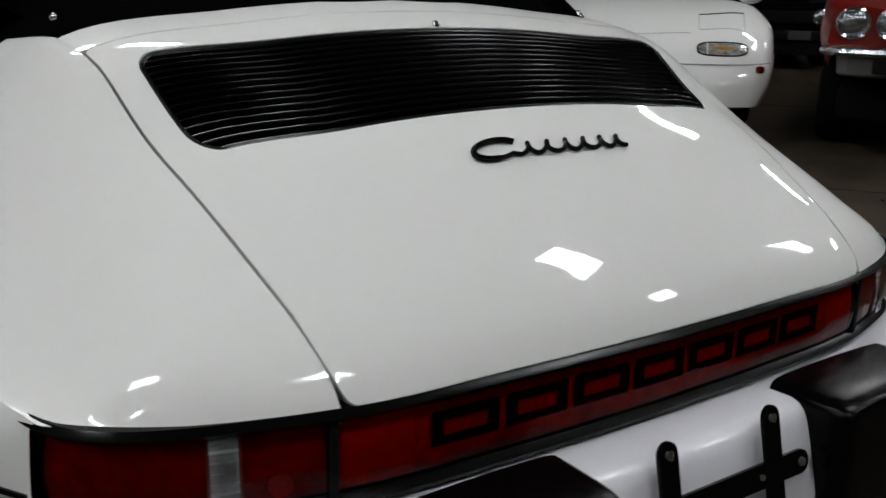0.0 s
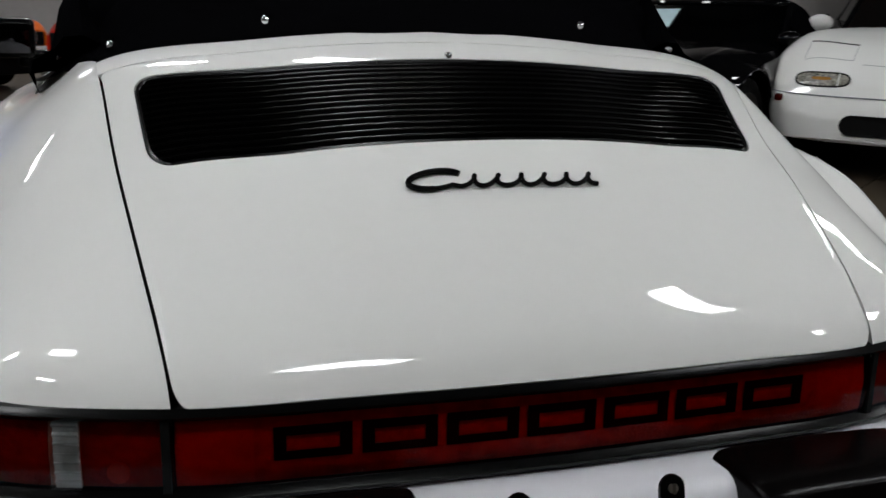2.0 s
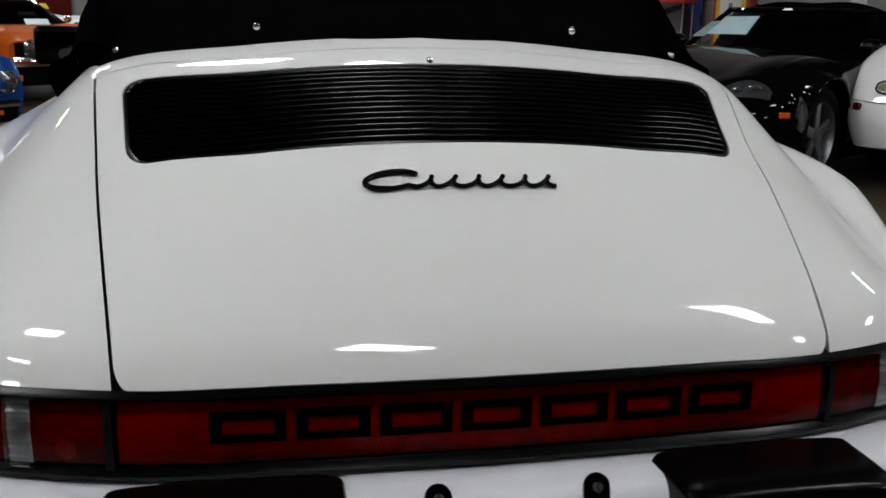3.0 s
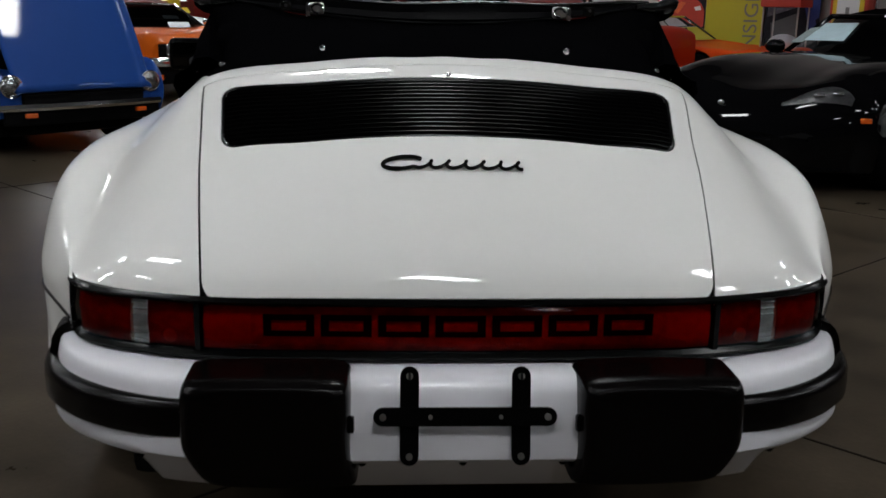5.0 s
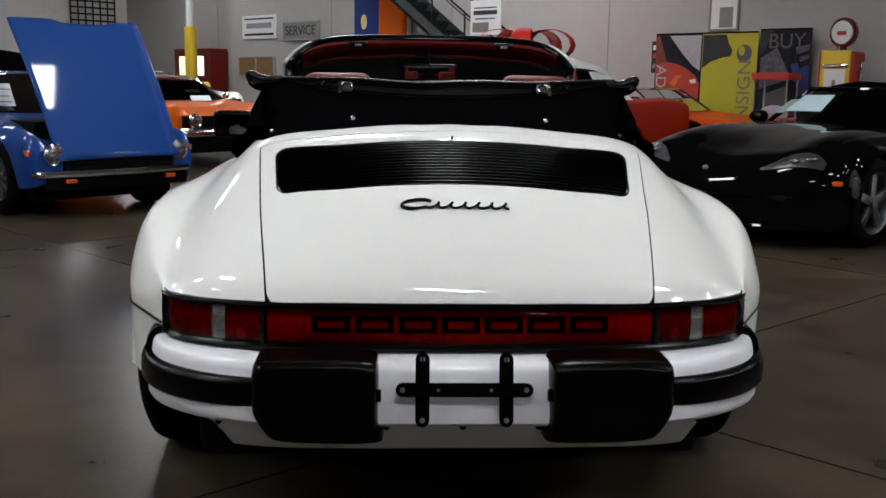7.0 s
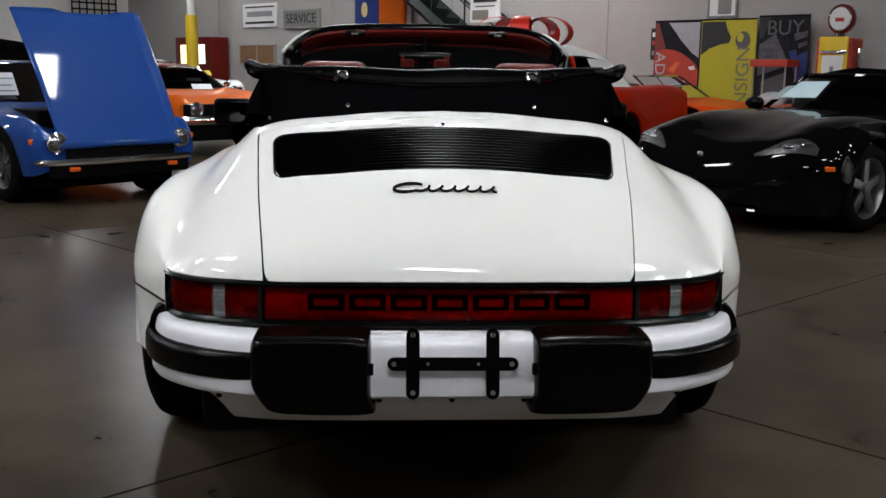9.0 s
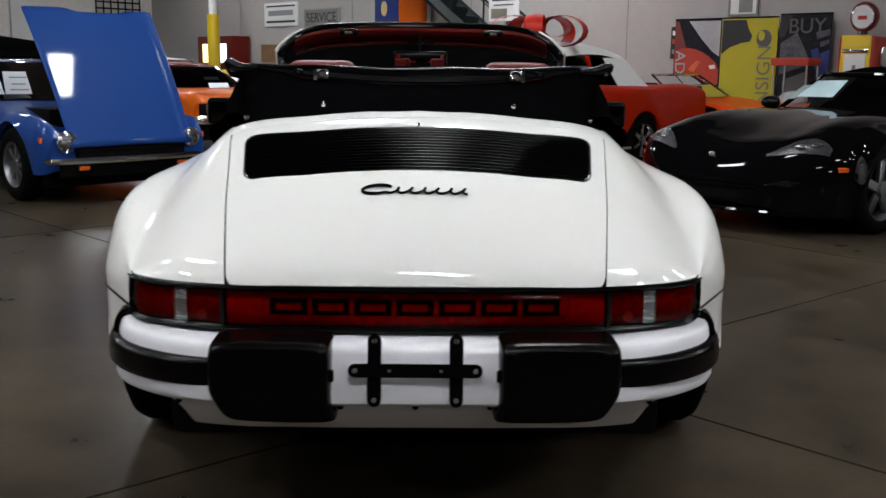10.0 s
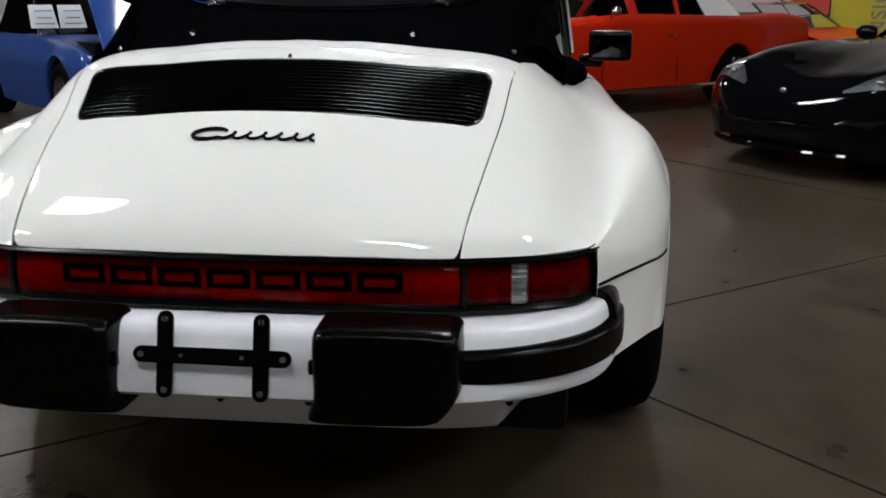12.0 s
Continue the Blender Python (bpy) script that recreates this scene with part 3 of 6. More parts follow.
def lens(name, x0, x1, z0, z1, mat, proud, label="", n=16, parent=None):
    path = tail_path(x0, x1, n)
    bm = sweep(path, [(-0.03, z0), (proud - 0.004, z0), (proud, z0 + 0.004), (proud + 0.002, (z0 + z1) / 2), (proud - 0.002, z1 - 0.004), (proud - 0.007, z1), (-0.03, z1)])
    return part(name, bm, mat, parent or hero, label)


lens("upper_trim", 0.024 - TAIL_END, TAIL_END - 0.024, 0.636, 0.6485, PLASTIC, 0.006, "thin black trim above the lamps", 90)
lens("lower_trim", -TAIL_END, TAIL_END, 0.540, 0.556, PLASTIC, 0.003, "thin black trim below the lamps", 90)


def pane(name, x0, x1, z0, z1, off, mat, parent, label="", n=16):
    """A bent sheet that follows the rear edge, set out or in by off."""
    rows = sweep(tail_path(x0, x1, n), [(off - 0.002, z0), (off, z0 + 0.004), (off + 0.002, (z0 + z1) / 2), (off - 0.003, z1 - 0.004), (off - 0.006, z1)], False)
    return part(name, rows, mat, parent, label)


def divider(x, parent, w=0.009):
    return part("divider", sweep(tail_path(x - w / 2, x + w / 2, 3), [(-0.04, 0.553), (0.001, 0.553), (0.001, 0.638), (-0.04, 0.638)]), BLACK_GAP, parent)


panel = lens("lamp_backing", 0.012 - TAIL_END, TAIL_END - 0.012, 0.545, 0.645, BLACK_GAP, -0.015, "black lamp housing", 90)
pane("reflector", -0.434, 0.434, 0.553, 0.640, -0.0105, BACK_RED, panel, "red prismatic reflector", 60)
glass_panel = pane("reflector_panel", -0.437, 0.437, 0.556, 0.637, -0.002, GLASS_RED, hero, "translucent red reflector panel with dark markings", 60)
for side in (1, -1):
    pane("panel_end", 0.352 * side, 0.432 * side, 0.557, 0.636, -0.0075, BACK_BRIGHT, panel, "brighter red reflector block", 8)
    divider(0.442 * side, panel)
for i in range(7):  # plain dark frames where the panel is marked
    w, gap = 0.085, 0.0105
    x0 = -0.331 + i * (w + gap)
    for a, b, z0, z1 in ((0, w, 0.6095, 0.620), (0, w, 0.5815, 0.5915), (0, 0.014, 0.5915, 0.6095), (w - 0.014, w, 0.5915, 0.6095)):
        part("marking", sweep(tail_path(x0 + a, x0 + b, 6), [(-0.0065, z0), (-0.005, z0), (-0.005, z1), (-0.0065, z1)]), MARK_BLACK, glass_panel)
for side in (1, -1):
    lamp = pane("tail_lamp", 0.447 * side, 0.778 * side, 0.553, 0.640, -0.0105, BACK_RED, hero, "dark red wrap-around tail lamp", 30)
    pane("inner_lens", 0.447 * side, 0.530 * side, 0.556, 0.637, -0.002, GLASS_RED_DARK, lamp, "red lamp lens", 10)
    pane("outer_lens", 0.563 * side, 0.780 * side, 0.556, 0.637, -0.002, GLASS_RED_DARK, lamp, "red wrap-around lens", 24)
    pane("reversing_reflector", 0.533 * side, 0.560 * side, 0.553, 0.640, -0.006, LENS_BACK, lamp, "", 8)
    pane("reversing_lens", 0.531 * side, 0.562 * side, 0.556, 0.637, 0.003, GLASS, lamp, "clear ribbed reversing lens", 8)
    # a pale disc paints the soft bright spot low in the inner lens
    for z, r in ((0.574, 0.012),):
        x, y = tail_path(0.0, 0.492 * side, 2)[-1 if side > 0 else 0]
        part("bulb_glow", cyl(r, 0.003, (x, y + 0.0065, z), "y", segs=20, m=pose(0, 0, 0, 0, 0, 18 * side)), BULB_GLOW, lamp)
    for k in range(7):
        z = 0.5605 + k * 0.0108
        part("lens_rib", sweep(tail_path(0.533 * side, 0.560 * side, 6), [(-0.006, z), (-0.0035, z + 0.002), (-0.0035, z + 0.0035), (-0.006, z + 0.0055)]), LENS_BACK, lamp)

# rear bumper
BUMPER = [(0.0, 0.012), (0.25, 0.014), (0.42, 0.024), (0.53, 0.052), (0.62, 0.105), (0.675, 0.165), (0.706, 0.235), (0.718, 0.31), (0.722, 0.37)]


def bumper_path(x0, x1, n):
    x0, x1 = min(x0, x1), max(x0, x1)
    d = [0.0]
    for a, b in zip(BUMPER, BUMPER[1:]):
        d.append(d[-1] + math.dist(a, b))
    out = []
    for i in range(n):
        s = x0 + (x1 - x0) * i / (n - 1)
        p = spl(abs(s), d, BUMPER)
        out.append((p[0] * (1 if s >= 0 else -1), p[1]))
    return out


bumper = part("rear_bumper", sweep(bumper_path(-0.90, 0.90, 120), lambda t: [(o * (1 - 0.45 * min(1, max(0, abs(t - 0.5) * 1.8 - 0.42) / 0.2)) if o > 0 else o, z) for o, z in [(-0.10, 0.532), (-0.05, 0.539), (-0.014, 0.540), (-0.002, 0.537), (0.007, 0.530), (0.014, 0.517), (0.022, 0.49), (0.032, 0.45), (0.038, 0.425), (0.038, 0.413), (0.030, 0.405), (-0.02, 0.402), (-0.10, 0.402)]]), WHITE_BUMPER, hero, "white painted impact bumper")
part("valance", sweep(bumper_path(-0.605, 0.605, 90), lambda t: [(-0.06, 0.405), (0.004, 0.405), (-0.018, 0.372 + 0.025 * max(0, (abs(t - 0.5) * 2 - 0.87) / 0.13)), (-0.040, 0.330 + 0.070 * max(0, (abs(t - 0.5) * 2 - 0.87) / 0.13)), (-0.046, 0.326 + 0.074 * max(0, (abs(t - 0.5) * 2 - 0.87) / 0.13)), (-0.07, 0.326 + 0.074 * max(0, (abs(t - 0.5) * 2 - 0.87) / 0.13))]), WHITE_BUMPER, hero, "white painted rear apron")
for x in (-0.53, -0.165, 0.0, 0.165, 0.53):
    y = float(spl(abs(x), [p[0] for p in BUMPER[:6]], [p[1] for p in BUMPER[:6]]))
    part("apron_bolt", cyl(0.007, 0.012, (x, y - 0.004, 0.396), "y", segs=10), PLASTIC, hero)
for side in (1, -1):
    part("rubber_strip", sweep(bumper_path(0.40 * side, 0.90 * side, 50), [(-0.01, 0.440), (0.029, 0.442), (0.035, 0.450), (0.0355, 0.470), (0.034, 0.486), (0.0345, 0.4885), (0.031, 0.498), (0.022, 0.5045), (-0.01, 0.505)]), RUBBER, hero, "black rubber bumper strip")
    part("bellows", sweep(bumper_path(0.80 * side, 0.955 * side, 20), [(-0.10, 0.41), (0.016, 0.41), (0.024, 0.43), (0.027, 0.47), (0.025, 0.505), (0.020, 0.528), (0.012, 0.544), (0.001, 0.554), (-0.014, 0.559), (-0.10, 0.561)]), RUBBER, hero, "black rubber bumper bellows")


def bumper_guard(side):
    """A rounded rubber block, chamfered at its lower outer corner."""
    outline = [(0.168, 0.380), (0.176, 0.371), (0.395, 0.375), (0.416, 0.386), (0.447, 0.434), (0.450, 0.456), (0.449, 0.534), (0.441, 0.550), (0.424, 0.5555), (0.20, 0.5555), (0.186, 0.547), (0.180, 0.532), (0.184, 0.42), (0.178, 0.405)]
    cx, cz = 0.306, 0.472
    bm = bmesh.new()
    rows = []
    for y, k in ((0.06, 1.0), (-0.018, 1.0), (-0.036, 0.985), (-0.049, 0.95), (-0.056, 0.89), (-0.059, 0.80)):
        rows.append([((cx + (x - cx) * k) * side, y + 0.6 * max(0, z - 0.545) * (1 if y < -0.035 else 0), cz + (z - cz) * k) for x, z in outline])
    grid_mesh(rows, True, bm)
    bm.verts.ensure_lookup_table()
    bm.faces.new([bm.verts[len(bm.verts) - len(outline) + i] for i in range(len(outline))])
    ob = part("bumper_guard", bm, RUBBER, hero, "chunky black rubber bumper guard")
    m = ob.modifiers.new("round", "SUBSURF")
    m.levels = m.render_levels = 2
    part("plate_lamp", box((0.010, 0.016, 0.026), (0.181 * side, -0.030, 0.478), 0.004), PLASTIC, ob)
    return ob


for side in (1, -1):
    bumper_guard(side)


# bracket for a number plate
def strap(length, width, thick=0.005):
    bm = bmesh.new()
    out = []
    r = width / 2
    for i in range(9):
        a = math.pi * i / 8
        out.append((length / 2 - r + r * math.sin(a), r * math.cos(a)))
    for i in range(9):
        a = math.pi + math.pi * i / 8
        out.append((-length / 2 + r + r * math.sin(a), r * math.cos(a)))
    lo = [bm.verts.new((x, 0, z)) for x, z in out]
    hi = [bm.verts.new((x, -thick, z)) for x, z in out]
    bm.faces.new(lo[::-1])
    bm.faces.new(hi)
    for i in range(len(out)):
        j = (i + 1) % len(out)
        bm.faces.new((lo[i], lo[j], hi[j], hi[i]))
    return bm


LEAN = 13.0
bracket = thing("plate_bracket", "black flat steel number plate bracket bolted to the white bumper", "bracket", pose(0, -0.018, 0.487, -LEAN, 0, 0))
for side in (1, -1):
    part("strap", strap(0.158, 0.030), PLASTIC, bracket, "", True, pose(0.089 * side, -0.003, 0, 0, 90, 0))
part("crossbar", strap(0.292, 0.030), PLASTIC, bracket, "", True, pose(0, -0.0085, 0, 0, 0, 0))
for x, z in ((0.089, 0.064), (-0.089, 0.064), (0.089, -0.064), (-0.089, -0.064), (0.131, 0), (-0.131, 0), (0.056, 0), (-0.056, 0)):
    part("bolt", cyl(0.0055 if abs(x) != 0.056 else 0.0035, 0.004, (x, -0.0095 if z else -0.0145, z), "y", segs=10), STEEL, bracket)
    if z > 0:
        part("slot", box((0.004, 0.004, 0.012), (x, -0.0105, z)), CHROME, bracket)


# wheels
def wheel(parent, at, r, width, side, rim_r, spokes=5, mat=None, axis_turn=0.0):
    w = new("wheel")
    w.parent = parent
    w.matrix_basis = pose(*at, 0, 0, axis_turn)
    prof = [(rim_r * 0.98, -width / 2 + 0.01), (rim_r + 0.015, -width / 2 - 0.004), (r - 0.05, -width / 2 - 0.008), (r - 0.015, -width / 2 + 0.012), (r - 0.002, -width / 2 + 0.04), (r, 0),
            (r - 0.002, width / 2 - 0.04), (r - 0.015, width / 2 - 0.012), (r - 0.05, width / 2 + 0.008), (rim_r + 0.015, width / 2 + 0.004), (rim_r * 0.98, width / 2 - 0.01)]
    def lathe(pr, n=40):
        return grid_mesh([[Vector((x, q * math.cos(a), q * math.sin(a))) for q, x in pr] for a in [2 * math.pi * i / n for i in range(n)] + [0]])
    part("tyre", lathe(prof), TYRE, w)
    o = width / 2 * side
    rim = part("rim", lathe([(rim_r, -o + 0.02 * side), (rim_r * 0.9, -o + 0.04 * side), (rim_r * 0.9, o - 0.05 * side), (rim_r * 0.96, o - 0.012 * side), (rim_r, o - 0.004 * side), (rim_r * 1.01, o - 0.012 * side)]), mat or ALLOY, w)
    bm = cyl(rim_r * 0.24, 0.05, (o - 0.035 * side, 0, 0), "x", segs=20, bevel=0.008)
    part("hub", bm, mat or ALLOY, w)
    for k in range(spokes):
        a = 2 * math.pi * k / spokes
        m = Matrix.Rotation(a, 4, "X")
        part("spoke", box((0.03, rim_r * 0.30 * 5 / spokes, rim_r * 0.78), bevel=0.008, m=None), mat or ALLOY, w, "", True, m @ pose(o - 0.045 * side, 0, rim_r * 0.55))
    part("disc", cyl(rim_r * 0.7, 0.02, (o - 0.10 * side, 0, 0), "x", segs=24), DARK, w)
    return w


for side in (1, -1):
    wheel(hero, (0.768 * side, WHEEL_Y, WHEEL_R), WHEEL_R, 0.235, side, 0.205)
    wheel(hero, (0.70 * side, 3.25, WHEEL_R - 0.005), WHEEL_R - 0.005, 0.205, side, 0.205)
    house = cyl(0.345, 0.42, (0.62 * side, WHEEL_Y, 0.32), "x", segs=32)
    bmesh.ops.bisect_plane(house, geom=house.verts[:] + house.edges[:] + house.faces[:], plane_co=(0, 0, 0.30), plane_no=(0, 0, -1), clear_outer=True)
    part("wheel_house", house, BLACK_GAP, hero)

# cockpit
part("cockpit_tub", box((1.24, 1.75, 0.45), (0, 1.72, 0.52), 0.05), DARK, hero)
part("dashboard", box((1.22, 0.28, 0.20), (0, 2.55, 0.80), 0.06, 4), VINYL, hero)


def seat(x):
    s = new("seat")
    s.parent = hero
    s.matrix_basis = pose(x, 1.72, 0.45)
    tagged(s, "red leather bucket seat")
    part("seat_cushion", box((0.48, 0.48, 0.16), (0, 0.22, 0.30), 0.06, 4), LEATHER, s)
    part("seat_back", box((0.48, 0.14, 0.58), (0, -0.08, 0.30), 0.06, 4, pose(0, 0, 0, 10)), LEATHER, s)
    part("headrest", box((0.245, 0.10, 0.17), (0, -0.14, 0.622), 0.045, 4, pose(0, 0, 0, 8)), LEATHER, s)


seat(0.36)
seat(-0.36)
for side in (1, -1):
    part("rear_seat_back", box((0.46, 0.12, 0.40), (0.30 * side, 1.22, 0.70), 0.05, 4), LEATHER, hero)

# windscreen
ws = new("windscreen")
ws.parent = hero
def ws_point(s, k):
    """s across, k from base to top."""
    w = 0.67 - 0.07 * k
    return Vector((s * w, 2.72 - 0.52 * k + 0.16 * (1 - s * s) * (1 - 0.35 * k), 0.88 + 0.43 * k - (0.02 * s * s + 0.10 * abs(s) ** 8) * k**3))


part("glass", grid_mesh([[ws_point(-1 + i / 14, k / 8) for i in range(29)] for k in range(9)]), GLASS_HERO, ws)
outline = [ws_point(-1, k / 10) for k in range(10)] + [ws_point(math.sin(radians(-90 + 5 * i)), 1.0) for i in range(37)] + [ws_point(1, 1 - k / 10) for k in range(1, 11)]
part("screen_frame", tube(outline, 0.020, 10), BLACK_PAINT, ws)
for side in (1, -1):
    edge = [ws_point(side, k / 12) for k in range(13)] + [ws_point(side * math.sin(radians(90 - 5 * i)), 1.0) for i in range(1, 8)]
    part("pillar_trim", tube([p + Vector((0.019 * side, -0.006, 0.012)) for p in edge], 0.008, 8), WHITE, ws, "white painted screen pillar")
part("header_seal", tube([p + Vector((0, -0.012, 0.016)) for p in outline[13:44]], 0.005, 8), SEAL, ws)
# red header lining, deeper towards its ends, with the sun visors folded into it
rows = []
for j in range(7):
    q = j / 6
    rows.append([ws_point(s, 1 - q * (0.16 + 0.08 * s * s)) + Vector((0, -0.020 - 0.040 * math.sin(q * math.pi) ** 0.7, -0.004)) for s in [-0.90 + 1.80 * i / 40 for i in range(41)]])
part("header_lining", grid_mesh(rows), LEATHER, ws, "red leather header lining")
for side in (1, -1):
    low = [ws_point(s, 0.845 - 0.07 * s * s) + Vector((0, -0.062, 0)) for s in [side * (0.10 + 0.70 * i / 14) for i in range(15)]]
    part("sun_visor", tube(low, [0.004] + [0.011] * 13 + [0.004], 8, flat=0.8), LEATHER, ws, "red sun visor")
    part("header_latch", box((0.085, 0.03, 0.026), (0.31 * side, 2.205, 1.283), 0.010, 3), SEAL, ws, "dark header latch")
    part("latch_pin", box((0.03, 0.012, 0.010), (0.31 * side, 2.187, 1.279), 0.003), STEEL, ws)
mirror = part("interior_mirror", box((0.236, 0.034, 0.072), bevel=0.016, segs=3), PLASTIC, ws, "black interior mirror", True, pose(-0.005, 2.20, 1.170, 9, 0, 0))
part("mirror_glass", box((0.214, 0.004, 0.054), (0, -0.0165, 0), 0.0015), MIRROR, mirror)
part("mirror_stem", cyl(0.006, 0.10, (-0.005, 2.235, 1.235), segs=10), DARK, ws)
part("steering_wheel", tube([(-0.36 + 0.19 * math.cos(a), 2.33 + 0.06 * math.sin(a), 0.93 + 0.18 * math.sin(a)) for a in [2 * math.pi * i / 32 for i in range(33)]], 0.014, 8), VINYL, hero)

# door mirrors
for side in (1, -1):
    dm = new("door_mirror")
    dm.parent = hero
    dm.matrix_basis = pose(0.840 * side - 0.014, 2.27, 0.938, 0, 0, -6 * side)
    part("housing", box((0.165, 0.10, 0.115), (0, 0, 0), 0.025, 4), PLASTIC, dm)
    part("mirror_glass", box((0.132, 0.004, 0.084), (0, -0.0515, 0), 0.001), MIRROR_DIM, dm)
    part("foot", box((0.09, 0.05, 0.05), (-0.075 * side, 0.02, -0.06), 0.015, 3), PLASTIC, dm)

# folded top under its black cover
top = new("folded_top")
top.parent = hero
tagged(top, "black canvas folding top, stowed behind the seats")


def cover_point(s, k):
    """s across the car, k from the cowl up to the header."""
    a = abs(s)
    x = s * float(spl(k, [0, 0.22, 0.5, 0.78, 1.0], [0.635, 0.570, 0.553, 0.560, 0.600]))
    y0 = 0.695 + 0.28 * a**4
    z0 = 1.006 - 0.056 * a**2 - 0.050 * a**8
    z1 = 1.080 + 0.064 * a * a
    return Vector((x, y0 + (1.0 + 0.05 * a * a - y0) * k**1.2, z0 + (z1 - z0) * k + 0.012 * math.sin(k * math.pi) * (1 - a) + 0.004 * math.sin(14 * a + 3 * k)))


part("cover", grid_mesh([[cover_point(-1 + i / 24, k / 12) for i in range(49)] for k in range(13)]), FABRIC, top, "black canvas top cover")
# side flaps that run forward beside the rear seats, rolled along their lower edge
for side in (1, -1):
    rows = []
    for i in range(19):
        t = i / 18
        y = 0.90 + 0.80 * t
        x0, zb = 0.612 + 0.10 * t, 0.915 - 0.050 * t
        zt = 0.955 + 0.15 * math.exp(-(((t - 0.17) / 0.15) ** 2)) - 0.03 * t
        fat = math.sin(math.pi * min(1, 0.25 + 0.75 * t)) ** 0.5 if t > 0.6 else 1.0
        fat = max(fat, 0.25)
        rows.append([Vector((side * x, y, z)) for x, z in ((x0, zb - 0.04), (x0 + 0.010 * fat, zb - 0.012), (x0 + 0.022 * fat, zb + 0.014), (x0 + 0.016 * fat, zb + 0.040 * fat), (x0 - 0.018, zb + 0.058 * fat), (x0 - 0.035, zb + 0.060 * fat + 0.5 * max(0, zt - 0.96)), (x0 - 0.065 - 0.02 * t, max(zt, zb + 0.05) if t < 0.6 else zb + 0.055 * fat), (x0 - 0.14, zb + 0.045 * fat), (x0 - 0.22, zb + 0.01))])
    part("side_flap", grid_mesh(rows), FABRIC, top)
part("folded_canvas", box((1.10, 0.42, 0.16), (0, 1.16, 1.00), 0.06, 4), FABRIC, top)
# header bow of the top, lying across: a crescent that runs out into two upturned horns
rows, top_line, low_line = [], [], []
for i in range(41):
    q = -1 + i / 20
    x, y = q * 0.535, 0.985 + 0.05 * q * q
    zb, zt = 1.081 + 0.052 * q * q, 1.129 + 0.010 * q * q + 0.0025 * math.sin(9 * q)
    h = zt - zb
    rows.append([Vector((x, y + 0.03, zb - 0.004)), Vector((x, y + 0.004, zb)), Vector((x, y - 0.004, zb + 0.2 * h)), Vector((x, y + 0.006, zb + 0.55 * h)), Vector((x, y + 0.004, zb + 0.9 * h)), Vector((x, y + 0.012, zt)), Vector((x, y + 0.05, zt - 0.003)), Vector((x, y + 0.07, zb))])
    top_line.append((x, y + 0.008, zt))
    low_line.append((x, y - 0.001, zb + 0.002))
part("header_bow", grid_mesh(rows), VINYL, top, "black vinyl header bow")
part("header_seal", tube(top_line, 0.0055, 8), SEAL, top, "shiny black rubber seal")
part("lower_seal", tube(low_line, 0.0022, 8), VINYL, top)
for side in (1, -1):
    horn = [(0.50, 1.02, 1.128), (0.53, 1.03, 1.127), (0.56, 1.035, 1.128), (0.580, 1.035, 1.133), (0.594, 1.03, 1.142), (0.602, 1.025, 1.150)]
    part("horn", tube([(x * side, y, z) for x, y, z in horn], [0.008, 0.013, 0.017, 0.021, 0.019, 0.009], 10), SEAL, top, "upturned end of the header bow")
    part("horn_flap", grid_mesh([[Vector((x * side, 1.02 + 0.02 * k, z - 0.035 * k)) for k in (0, 0.5, 1)] for x, y, z in horn]), FABRIC, top)
    lt = part("latch", box((0.040, 0.020, 0.028), (0.300 * side, 0.984, 1.112), 0.008, 3), STEEL, top, "bright steel latch")
    part("latch_lever", box((0.012, 0.012, 0.034), (0.318 * side, 0.972, 1.108), 0.004, 2), CHROME, lt)
    part("latch_hook", tube([(0.296 * side + 0.014 * math.cos(a), 0.971, 1.112 + 0.011 * math.sin(a)) for a in [i * 0.7 for i in range(8)]], 0.0035, 6), CHROME, lt)
    part("catch", box((0.028, 0.018, 0.022), (0.372 * side, 0.990, 1.116), 0.005, 2), SEAL, top)
    part("catch_pin", cyl(0.004, 0.01, (0.372 * side, 0.979, 1.118), "y", segs=8), CHROME, top)
    for x, y, z in ((0.266, 0.690, 1.030), (0.50, 0.80, 0.985), (0.60, 1.02, 0.955)):
        part("snap", ball(0.0065, (x * side, y, z)), CHROME, top)


# ---------------------------------------------------------------- the other cars; each is built nose towards -y with its nose at the origin
def shell(ys, secs, nv, nu, arches=(), hem_pull=0.02, y_range=None):
    """A symmetric body skin lofted through sections of (x, z), from the middle of the top down to the sill."""
    bm = bmesh.new()
    k = len(secs[0])
    S = np.array(secs, float)
    chord = [0.0]
    for j in range(1, k):
        chord.append(chord[-1] + float(np.mean(np.linalg.norm(S[:, j] - S[:, j - 1], axis=1))))
    y0, y1 = y_range or (ys[0], ys[-1])
    rows = []
    for i in range(nv + 1):
        y = y0 + (y1 - y0) * i / nv
        c = spl(y, ys, S)
        for cy, cz, r in arches:
            d = r * r - (y - cy) ** 2
            if d > 0:
                a = cz + math.sqrt(d)
                for j in range(k):
                    jj = k - 1 - j
                    c[jj][1] = max(c[jj][1], a + hem_pull * j) if jj > 1 else c[jj][1]
        half = []
        for j in range(nu + 1):
            u = chord[-1] * j / nu
            p = spl(u, [-chord[1]] + chord, np.vstack([c[1] * [-1, 1], c]))
            half.append(Vector((p[0], y, p[1])))
        rows.append([Vector((-p.x, p.y, p.z)) for p in half[:0:-1]] + half)
    grid_mesh(rows, False, bm)
    bm.verts.ensure_lookup_table()
    n, w = len(bm.verts), len(rows[0])
    for s in (0, n - w):  # close the nose and the tail
        try:
            bm.faces.new([bm.verts[s + j] for j in range(w)])
        except ValueError:
            pass
    return bm


